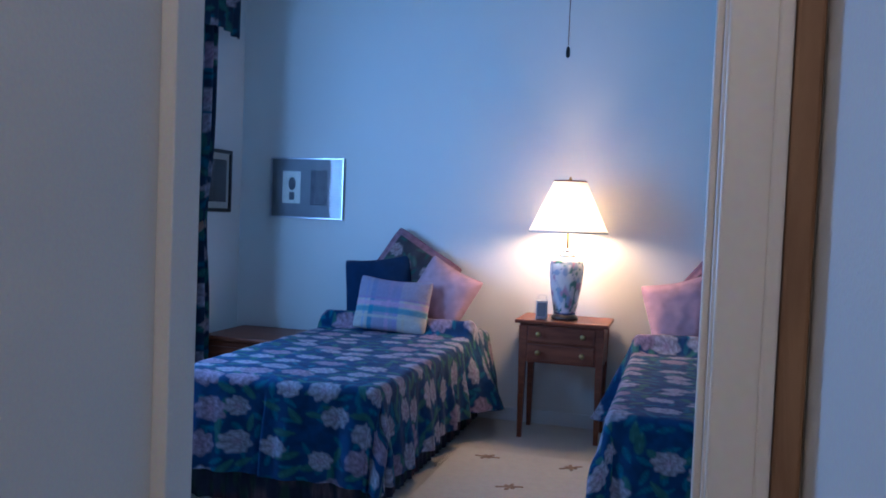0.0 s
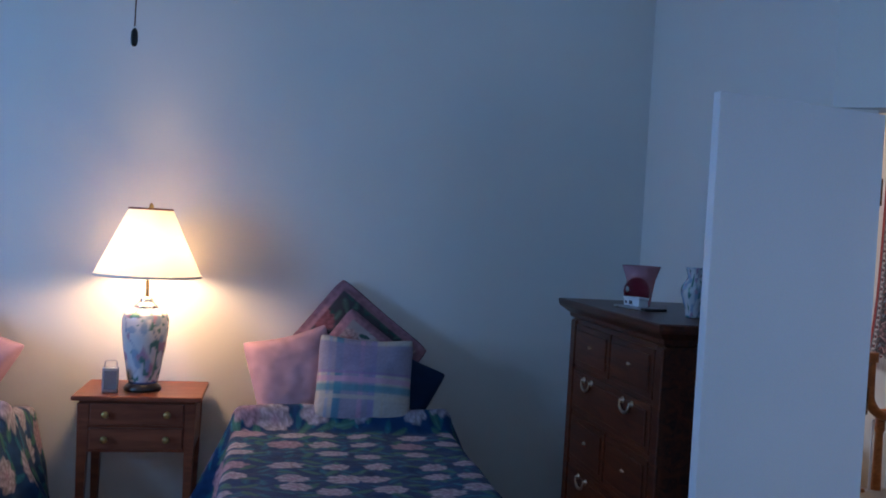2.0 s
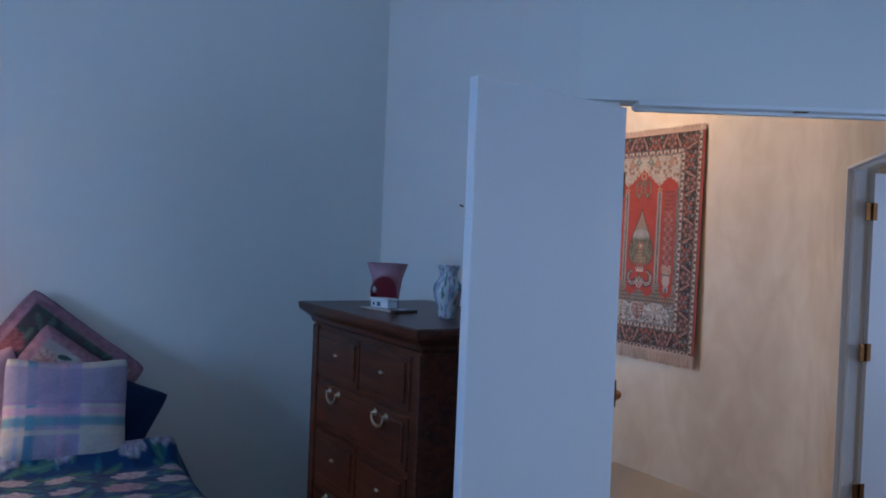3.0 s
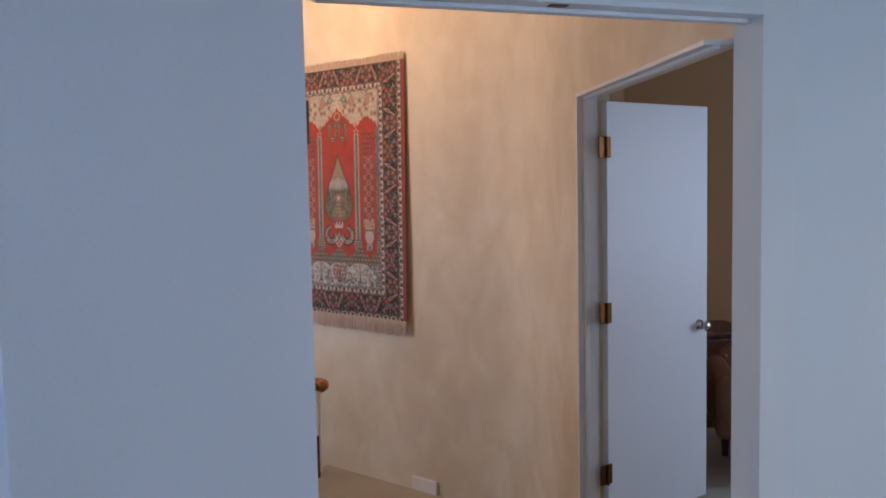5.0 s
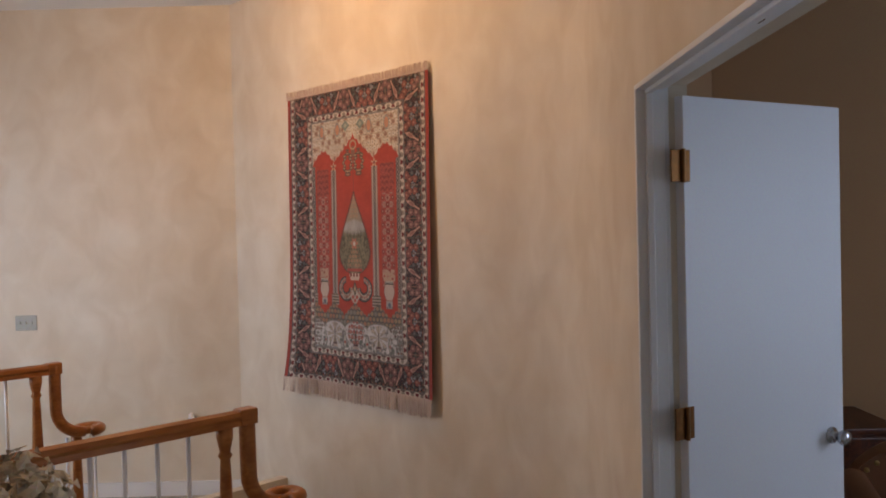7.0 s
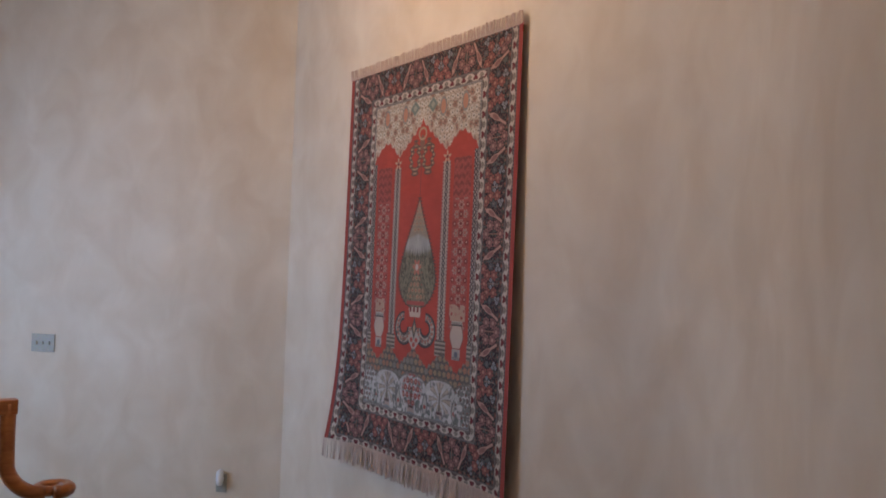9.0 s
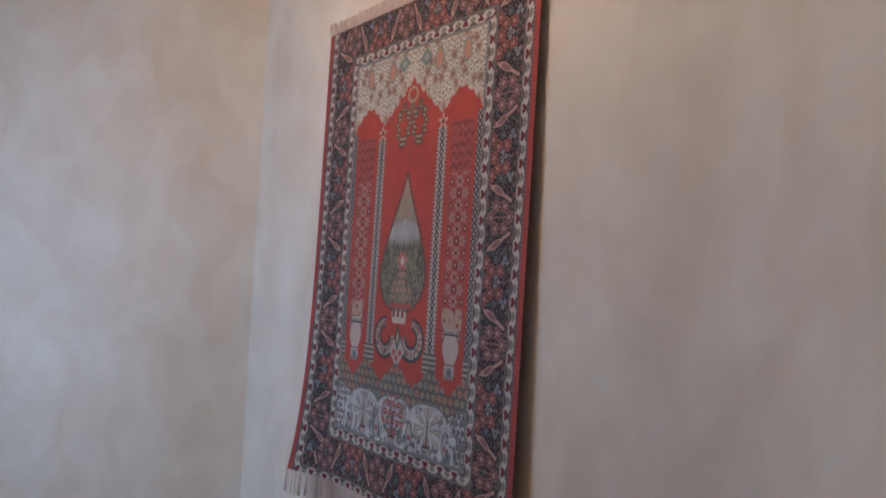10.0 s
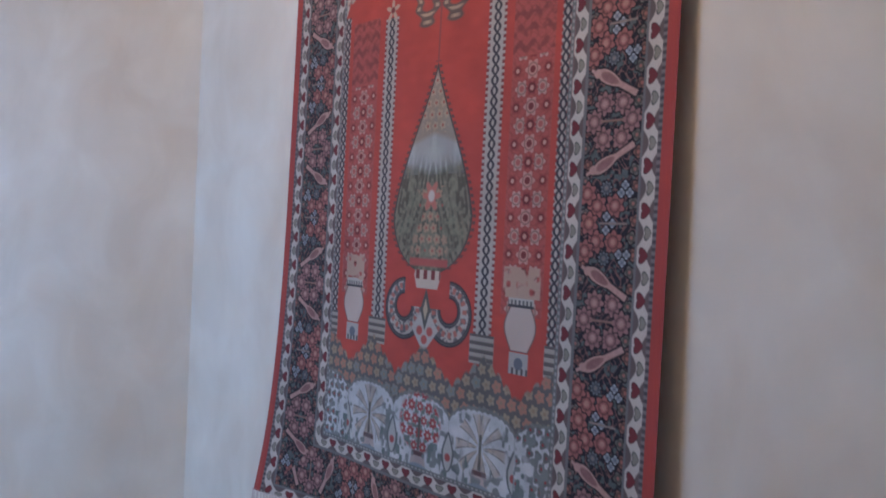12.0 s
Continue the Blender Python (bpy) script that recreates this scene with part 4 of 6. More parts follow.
part("handle", tube([(-0.026, 0, 0.117), (-0.026, 0, 0.142), (-0.018, 0, 0.150), (0.018, 0, 0.150), (0.026, 0, 0.142), (0.026, 0, 0.117)], 0.003, 8), M_SILVER, clock)


# ---------------------------------------------------------------- dresser and what stands on it
def dresser():
    d = thing("dresser", (1.79, 3.335, 0), "tall dark walnut chest of drawers with brass bail handles", "dresser")
    # x runs back from the front towards the wall
    part("case", box(0.0, 0.585, -0.485, 0.485, 0.10, 1.20, 0.006), M_WALNUT, d)
    bm = bmesh.new()
    outline = [(0.0, 1.195), (0.012, 1.205), (0.016, 1.222), (0.034, 1.236), (0.052, 1.250), (0.058, 1.262), (0.060, 1.280), (0.054, 1.285)]
    rings = []
    for o, z in outline:
        rings.append([bm.verts.new(p) for p in ((-o, -0.485 - o, z), (0.585, -0.485 - o, z), (0.585, 0.485 + o, z), (-o, 0.485 + o, z))])
    for a, b in zip(rings, rings[1:]):
        for k in range(4):
            bm.faces.new((a[k], a[(k + 1) % 4], b[(k + 1) % 4], b[k]))
    bm.faces.new(rings[-1])
    bm.faces.new(rings[0][::-1])
    bmesh.ops.recalc_face_normals(bm, faces=bm.faces)
    part("cornice", bm, M_WALNUT, d, "moulded top")
    part("plinth", box(-0.02, 0.585, -0.505, 0.505, 0.0, 0.11, 0.012), M_WALNUT, d)
    for s in (-1, 1):
        part("corner_pilaster", box(-0.012, 0.01, s * 0.455 - 0.03, s * 0.455 + 0.03, 0.12, 1.19, 0.006), M_WALNUT, d)

    def bail(parent, y, z):
        pts = [(-0.022, y - 0.045, z + 0.018)]
        for k in range(9):
            a = math.pi * k / 8
            pts.append((-0.030, y - 0.045 * math.cos(a), z + 0.006 - 0.030 * math.sin(a)))
        pts.append((-0.022, y + 0.045, z + 0.018))
        h = part("handle", tube(pts, [0.004] + [0.0045 + 0.0025 * math.sin(math.pi * k / 8) for k in range(9)] + [0.004], 8), M_PALEBRASS, parent, "brass bail handle", True)
        for s in (-1, 1):
            bm = lathe([(0.016, 0), (0.014, 0.004), (0.006, 0.008), (0.006, 0.016), (0.003, 0.019)], 14)
            bmesh.ops.transform(bm, matrix=pose(-0.014, y + s * 0.045, z + 0.016, 0, -90), verts=bm.verts)
            part("rosette", bm, M_PALEBRASS, h, "", True)

    def pull(parent, y, z):
        bm = ball((-0.020, y, z), 0.009, (0.8, 1.4, 0.8), 12)
        ball((-0.014, y, z), 0.006, (1, 4.5, 0.7), 12, bm)
        part("handle", bm, M_PALEBRASS, parent, "small brass pull", True)

    rows = ((0.985, 1.175, 2), (0.775, 0.965, 1), (0.545, 0.755, 2), (0.335, 0.525, 1), (0.135, 0.315, 1))
    for z0, z1, count in rows:
        for k in range(count):
            wide = 0.84 / count
            y0 = -0.42 + k * wide
            bm = box(-0.010, 0.006, y0 + 0.006, y0 + wide - 0.006, z0, z1, 0.004)
            box(-0.017, -0.008, y0 + 0.034, y0 + wide - 0.034, z0 + 0.024, z1 - 0.024, 0.006, bm=bm)
            w = part("drawer", bm, M_WALNUT, d)
            if count == 2:
                pull(w, y0 + wide / 2, (z0 + z1) / 2 + 0.01)
            else:
                bail(w, -0.215, z1 - 0.045)
                bail(w, 0.215, z1 - 0.045)
    return d


dresser()

vase = thing("glass_vase", (2.02, 3.60, 1.285), "flared rose glass vase on the dresser", "vase")
part("body", lathe([(0.001, 0.0), (0.045, 0.0), (0.050, 0.01), (0.056, 0.06), (0.066, 0.12), (0.088, 0.182), (0.084, 0.182), (0.062, 0.12), (0.052, 0.06), (0.044, 0.018), (0.001, 0.014)], 36, False), M_PINKGLASS, vase, "", True)
bottle = thing("perfume_bottle", (1.965, 3.515, 1.285), "round plum glass bottle in front of the rose vase", "bottle")
part("body", ball((0, 0, 0.068), 0.058, (1, 1, 1.12), 28), M_REDGLASS, bottle, "", True)
part("medallion", ball((-0.052, -0.016, 0.078), 0.014, (0.4, 1, 1), 14), M_SILVER, bottle, "", True)
tray = thing("glass_tray", (1.93, 3.42, 1.285), "small glass tray with a dark rim on the dresser", "tray", "", 12)
part("plate", box(-0.055, 0.055, -0.10, 0.10, 0.0, 0.008, 0.003), M_SILVER, tray)
part("rim", box(-0.058, 0.058, -0.13, -0.098, 0.0, 0.012, 0.004), M_BLACK, tray)
soap = thing("trinket_box", (1.93, 3.44, 1.294), "small white box with blue marks on the tray", "box", "", 12)
part("body", box(-0.026, 0.026, -0.055, 0.055, 0.0, 0.030, 0.006), M_WHITE, soap)
part("lid", box(-0.029, 0.029, -0.058, 0.058, 0.030, 0.040, 0.004), M_WHITE, soap)
part("painted_mark", box(-0.0275, -0.0255, -0.01, 0.012, 0.008, 0.024), M_INK, soap)
part("painted_mark", box(-0.0275, -0.0255, 0.028, 0.040, 0.010, 0.022), M_INK, soap)
jar = thing("porcelain_vase", (2.02, 3.09, 1.285), "blue and white porcelain vase with a narrow neck on the dresser", "vase")
dyed_lathe("body", [(0.001, 0.0), (0.034, 0.0), (0.033, 0.02), (0.040, 0.05), (0.056, 0.095), (0.054, 0.125), (0.036, 0.15), (0.030, 0.165), (0.040, 0.192), (0.042, 0.20), (0.036, 0.198), (0.028, 0.16)], 48, 8, jar)


# ---------------------------------------------------------------- pictures, curtain, chest, chain
def picture(name, place, turn, w, h, frame_w, frame_m, label, extra):
    p = thing(name, place, label, "picture", "", turn)
    for a, b, c, d in ((-w / 2, w / 2, -h / 2, -h / 2 + frame_w), (-w / 2, w / 2, h / 2 - frame_w, h / 2), (-w / 2, -w / 2 + frame_w, -h / 2 + frame_w, h / 2 - frame_w), (w / 2 - frame_w, w / 2, -h / 2 + frame_w, h / 2 - frame_w)):
        part("frame_bar", box(a, b, -0.024, -0.002, c, d, 0.002), frame_m, p)
    part("mat_board", box(-w / 2 + frame_w, w / 2 - frame_w, -0.010, -0.003, -h / 2 + frame_w, h / 2 - frame_w), M_MAT if extra else M_PAPER, p)
    if extra:
        part("print", box(-0.19, -0.05, -0.0125, -0.0101, -0.11, 0.12), M_PAPER, p, "small cream print")
        part("drawing", lathe([(0.0, -0.0002), (0.028, 0.0), (0.028, 0.0012), (0.0, 0.0014)], 20, False), M_INK, p).matrix_local = pose(-0.115, -0.0127, 0.03, 90) @ Matrix.Diagonal((1, 1.7, 1, 1))
        part("drawing", box(-0.135, -0.095, -0.0136, -0.0126, -0.085, -0.03), M_INK, p)
        part("print", box(0.03, 0.16, -0.0125, -0.0101, -0.12, 0.13), M_INK, p, "dark photograph")
    else:
        part("print", box(-w / 2 + 0.06, w / 2 - 0.06, -0.0125, -0.0101, -h / 2 + 0.07, h / 2 - 0.07), M_INK, p, "dark print")
    g = part("glass", box(-w / 2 + frame_w, w / 2 - frame_w, -0.0185, -0.0165, -h / 2 + frame_w, h / 2 - frame_w), M_PANE, p)
    g.visible_shadow = False
    return p


picture("framed_picture", (-2.125, 4.448, 1.51), 0, 0.57, 0.435, 0.012, M_SILVER, "thin silver framed print in a grey mat on the wall", True)
picture("framed_picture", (-2.658, 4.10, 1.535), 90, 0.36, 0.435, 0.026, M_BLACK, "small dark framed print beside the curtain", False)


def curtain():
    c = thing("curtain", (-2.62, 3.66, 0), "dark blue floral curtain with a valance beside the window", "curtain")
    s = np.linspace(0, 0.46, 150)
    z = np.linspace(0.02, 2.66, 190)
    S, Z = np.meshgrid(s, z)
    pull_in = 1 - 0.35 * np.exp(-((Z - 1.25) / 0.35) ** 2)
    Y = (S - 0.23) * pull_in
    X = 0.07 + 0.045 * np.sin(S * 80 + 0.6 * np.sin(Z * 2)) + 0.008 * np.sin(S * 41)
    hue = peonies(S * 1.6, Z, 0.22, 21, (0.015, 0.03, 0.055), PEONY, TEAL, 0.8)
    dyed_grid("drape", X, Y, Z, hue, M_CLOTH, c, thick=0.003)
    s = np.linspace(-2.5, 0.44, 420)
    z = np.linspace(2.50, 2.84, 30)
    S, Z = np.meshgrid(s, z)
    hem = 2.50 + 0.03 * np.sin(S * 9)
    X = 0.13 + 0.018 * np.sin(S * 70)
    hue = peonies(S, Z, 0.22, 22, (0.015, 0.03, 0.055), PEONY, TEAL, 0.8)
    dyed_grid("valance", X, S, np.maximum(Z, hem), hue, M_CLOTH, c, thick=0.003)
    tie = [(0.10, -0.17, 1.24), (0.12, -0.05, 1.19), (0.11, 0.08, 1.24), (0.02, 0.20, 1.34)]
    part("tieback", tube(tie, 0.028, 8, flat=(0.3, 1.0)), M_LEATHER, c, "rust tieback", True)
    return c


curtain()
chest = thing("bedside_chest", (-2.30, 4.12, 0), "low dark brown wooden chest beside the bed", "chest")
part("case", box(-0.25, 0.25, -0.26, 0.26, 0.06, 0.47, 0.008), M_CHERRY, chest)
part("top", box(-0.275, 0.275, -0.285, 0.285, 0.47, 0.50, 0.008), M_CHERRY, chest)
part("plinth", box(-0.24, 0.24, -0.25, 0.25, 0.0, 0.06, 0.004), M_CHERRY, chest)
part("drawer", box(-0.21, 0.21, -0.27, -0.255, 0.26, 0.43, 0.005), M_CHERRY, chest)

chain = thing("pull_chain", (0.05, 1.97, 1.93), "thin pull chain with a dark bobbin hanging from the ceiling", "pull chain")
part("chain", tube([(0, 0, 0.05), (0.002, 0, 0.8), (0, 0, slope(0.05, 0) - 1.93)], 0.0016, 6), M_HINGE, chain)
part("bobbin", lathe([(0.003, 0.006), (0.007, 0.010), (0.008, 0.022), (0.007, 0.038), (0.003, 0.046)], 14), M_BLACK, chain, "", True)
part("ceiling_cap", lathe([(0.03, slope(0.05, 0) - 1.965), (0.035, slope(0.05, 0) - 1.92)], 20), M_BRASS, chain)
hook = thing("picture_hook", (2.398, 3.62, 1.73), "bare picture nail in the wall over the dresser", "nail")
part("nail", tube([(0, 0, 0), (-0.018, 0, 0.006)], 0.004, 8), M_HINGE, hook)

rug2 = tagged(link_mesh("area_rug", box(-0.72, 0.20, 0.9, 3.66, 0.0, 0.010, 0.003), M_PAPER), "cream area rug with small brown sprigs between the beds", "rug")
for x, y, a in ((-0.52, 3.52, 0), (-0.05, 3.50, 40), (-0.30, 3.05, 20), (-0.55, 2.6, 70), (0.0, 2.4, 15)):
    for k in range(3):
        q = link_mesh("sprig", box(-0.07, 0.07, -0.008, 0.008, 0.0, 0.003), M_STRIP, rug2)
        q.matrix_world = pose(x, y, 0.0095, 0, 0, a + 60 * k) @ Matrix.Diagonal((1 - 0.25 * k, 1, 1 + 0.02 * k, 1))


# ---------------------------------------------------------------- study chair, hall things
armchair = thing("leather_armchair", (6.02, 2.72, 0), "tan leather armchair with a rounded nailhead back", "armchair", "", -62)
part("seat", box(-0.33, 0.33, -0.30, 0.34, 0.26, 0.46, 0.06, 4), M_LEATHER, armchair, "", True)
bm = bmesh.new()
arch = [(0.40 * math.cos(math.pi * k / 20), 0.46 + 0.29 * math.sin(math.pi * k / 20)) for k in range(21)]
outline = [(0.40, 0.28)] + arch + [(-0.40, 0.28)]
f = [bm.verts.new((x, 0.26, z)) for x, z in outline]
g = [bm.verts.new((x * 0.97, 0.40, z)) for x, z in outline]
bm.faces.new(f)
bm.faces.new(g[::-1])
for k in range(len(outline)):
    j = (k + 1) % len(outline)
    bm.faces.new((f[k], g[k], g[j], f[j]))
bmesh.ops.recalc_face_normals(bm, faces=bm.faces)
back = part("backrest", bm, M_LEATHER, armchair)
for k in range(21):
    a = math.pi * k / 20
    part("nailhead", ball((0.375 * math.cos(a), 0.257, 0.46 + 0.265 * math.sin(a)), 0.011, (1, 0.5, 1), 8), M_BRASS, back)
for s in (-1, 1):
    part("armrest", box(s * 0.36 - 0.06, s * 0.36 + 0.06, -0.28, 0.30, 0.26, 0.62, 0.05, 4), M_LEATHER, armchair, "", True)
    for y in (-0.24, 0.30):
        part("leg", lathe([(0.018, 0), (0.028, 0.27)], 12, centre=(s * 0.30, y)), M_WALNUT, armchair)


desk = thing("study_cabinet", (6.62, 3.72, 0), "low dark walnut cabinet behind the leather armchair", "cabinet", "", -45)
part("case", box(-0.5, 0.5, -0.22, 0.22, 0.05, 0.62, 0.006), M_WALNUT, desk)
part("top", box(-0.53, 0.53, -0.25, 0.25, 0.62, 0.65, 0.006), M_WALNUT, desk)
part("plinth", box(-0.48, 0.48, -0.20, 0.20, 0.0, 0.05), M_WALNUT, desk)
for k in (-1, 1):
    part("door", box(min(0.01 * k, 0.48 * k), max(0.01 * k, 0.48 * k), -0.232, -0.218, 0.08, 0.60, 0.005), M_WALNUT, desk)


def plate(name, place, turn, w, h, toggles, label):
    p = thing(name, place, label, "light switch", "", turn)
    part("plate", box(-w / 2, w / 2, -0.007, -0.001, -h / 2, h / 2, 0.003), M_PLATE, p)
    for k in range(toggles):
        x = (k - (toggles - 1) / 2) * 0.046
        part("toggle", box(x - 0.005, x + 0.005, -0.016, -0.006, -0.011, 0.011, 0.002), M_PLATE, p)
    return p


plate("light_switch", (4.735, 8.765, 1.01), -45, 0.165, 0.115, 3, "ivory triple light switch on the glazed hall wall")
sx, sy = along_study(-0.17)
plate("light_switch", (sx, sy, 1.05), 225, 0.072, 0.115, 1, "ivory light switch beside the study door frame")
outlet = thing("night_light", (5.63, 7.87, 0.24), "white plug-in night light low on the hall wall", "night light", "", -45)
part("outlet_plate", box(-0.035, 0.035, -0.006, -0.001, -0.10, 0.015, 0.002), M_PLATE, outlet)
part("night_light_shade", lathe([(0.016, -0.05), (0.024, -0.02), (0.022, 0.03), (0.010, 0.045)], 16, centre=(0, -0.03)), M_WHITE, outlet, "", True)

table = thing("pedestal_table", (3.02, 3.86, 0), "small round dark pedestal table in the hall", "table")
part("tabletop", lathe([(0.001, 0.66), (0.20, 0.66), (0.21, 0.67), (0.21, 0.685), (0.20, 0.69), (0.001, 0.69)], 36, False), M_WALNUT, table, "", True)
part("column", lathe([(0.05, 0.12), (0.03, 0.2), (0.045, 0.35), (0.025, 0.5), (0.05, 0.66)], 20), M_WALNUT, table, "", True)
for k in range(3):
    a = k * 2.094
    part("foot", tube([(0, 0, 0.14), (0.1 * math.cos(a), 0.1 * math.sin(a), 0.12), (0.2 * math.cos(a), 0.2 * math.sin(a), 0.018)], [0.028, 0.024, 0.018], 8), M_WALNUT, table)
flowers = thing("dried_hydrangeas", (3.02, 3.86, 0.69), "bunch of dried cream hydrangeas in a dark vase", "flowers")
part("vase", lathe([(0.001, 0), (0.06, 0), (0.085, 0.08), (0.08, 0.16), (0.045, 0.22), (0.052, 0.25), (0.042, 0.25), (0.001, 0.20)], 28, False), M_POT, flowers, "", True)
rng = random.Random(5)
petals = bmesh.new()
for k in range(13):
    a, rad, hz = rng.uniform(0, 6.28), rng.uniform(0.04, 0.20), rng.uniform(0.29, 0.46)
    c = Vector((rad * math.cos(a), rad * math.sin(a), hz))
    bm = tube([(0, 0, 0.2), (c.x * 0.5, c.y * 0.5, 0.3), tuple(c)], 0.003, 6)
    part("stem", bm, M_LEAF, flowers)
    for _ in range(120):
        v = Vector((rng.gauss(0, 1), rng.gauss(0, 1), rng.gauss(0, 1))).normalized()
        r = rng.uniform(0.050, 0.072)
        s = rng.uniform(0.010, 0.017)
        q = v.to_track_quat("Z", "Y").to_matrix().to_4x4() @ pose(0, 0, 0, rng.uniform(-30, 30), rng.uniform(-30, 30), rng.uniform(0, 90))
        m = Matrix.Translation(c + v * r) @ q
        p = [petals.verts.new(m @ Vector(w)) for w in ((s, 0, 0.003), (0, s, -0.002), (-s, 0, 0.003), (0, -s, -0.002))]
        petals.faces.new(p)
    bm = bmesh.new()
    for _ in range(4):
        a2 = rng.uniform(0, 6.28)
        b0 = Vector((c.x * 0.6, c.y * 0.6, rng.uniform(0.26, 0.34)))
        d = Vector((math.cos(a2), math.sin(a2), rng.uniform(-0.5, 0.3)))
        side = d.cross(Vector((0, 0, 1))).normalized() * 0.022
        p = [bm.verts.new(w) for w in (b0, b0 + d * 0.05 + side, b0 + d * 0.11, b0 + d * 0.05 - side)]
        bm.faces.new(p)
    part("leaf", bm, M_LEAF, flowers)
tagged(part("petals", petals, M_FLOWER, flowers), "", "", "", "stuff")

light = thing("ceiling_light", (5.15, 6.0, HALL_TOP), "flush glass ceiling light over the landing", "ceiling light")
part("canopy", lathe([(0.001, -0.03), (0.09, -0.03), (0.10, 0.0)], 28, False), M_BRASS, light, "", True)
# unseen fixture, added to go with the passage's warm bulb
light2 = thing("ceiling_light", (0.2, -1.5, 2.55), "unseen flush ceiling light added to warm the dressing room", "ceiling light")
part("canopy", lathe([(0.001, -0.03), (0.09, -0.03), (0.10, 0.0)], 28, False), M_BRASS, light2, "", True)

# ---------------------------------------------------------------- the rug on the wall
RUG_W, RUG_TOP, RUG_BOTTOM = 1.44, 2.59, 0.65
RED, DEEP, NAVY, CREAM, OLIVE = (0.35, 0.050, 0.031), (0.15, 0.030, 0.026), (0.012, 0.009, 0.012), (0.46, 0.40, 0.33), (0.16, 0.14, 0.09)
PALE, GREY, ROSE, TAN = (0.55, 0.52, 0.47), (0.20, 0.20, 0.18), (0.36, 0.13, 0.10), (0.33, 0.24, 0.15)


def heart_band(along, across, half, pitch):
    """A cream band with dark red hearts and grey leaves by turns; across from -half to half, outwards negative."""
    t = np.modf((along + 20 * pitch) / pitch)[0] - 0.5
    y = across / half
    band = np.zeros(along.shape + (3,)) + np.array((0.43, 0.37, 0.31))
    wave = 0.55 * np.sin(t * 6.283 + 1.57)
    band = lay(band, step(np.abs(y - wave) - 0.80, 0.12), (0.10, 0.075, 0.065))
    leaf_x, leaf_y = np.abs(np.abs(t) - 0.5) * 3.6, y + 0.30
    leaf = 1 - (leaf_x / 0.60) ** 2 - ((leaf_y - 0.45 * leaf_x) / 0.42) ** 2
    band = lay(band, step(leaf, 0.2), (0.07, 0.065, 0.055))
    band = lay(band, step(leaf - 0.40, 0.2), (0.20, 0.18, 0.14))
    hx = np.abs(t) * 3.6
    heart = 1 - (hx / 0.62) ** 2 - ((y - 0.10 - 0.55 * hx) / 0.50) ** 2
    band = lay(band, step(heart + 0.22, 0.2), (0.04, 0.025, 0.025))
    return lay(band, step(heart, 0.2), (0.13, 0.018, 0.020))


def rosettes(a, b, pitch, petals, seed):
    """Rows of small flowers: mask of the petals and of their hearts."""
    row = np.floor(b / pitch)
    shift = np.where(row % 2 == 0, 0.0, 0.5) * pitch
    i = np.floor((a + shift) / pitch)
    x, y = (a + shift) - (i + 0.5) * pitch, b - (row + 0.5) * pitch
    h = np.modf(np.abs(np.sin(i * 12.7 + row * 57.3 + seed) * 4375.5))[0]
    r, th = np.hypot(x, y), np.arctan2(y, x)
    edge = pitch * (0.34 + 0.10 * h + 0.07 * np.cos(petals * th))
    return step(edge - r, 0.06 * pitch), step(0.13 * pitch - r, 0.05 * pitch), h


def vines(a, b, pitch, seed):
    """Curling stems between the flowers."""
    s = np.sin(a / pitch * 4.1 + 1.6 * np.sin(b / pitch * 3.3 + seed)) * np.cos(b / pitch * 4.7 + 1.3 * np.sin(a / pitch * 2.9 + seed))
    return step(0.16 - np.abs(s), 0.08)


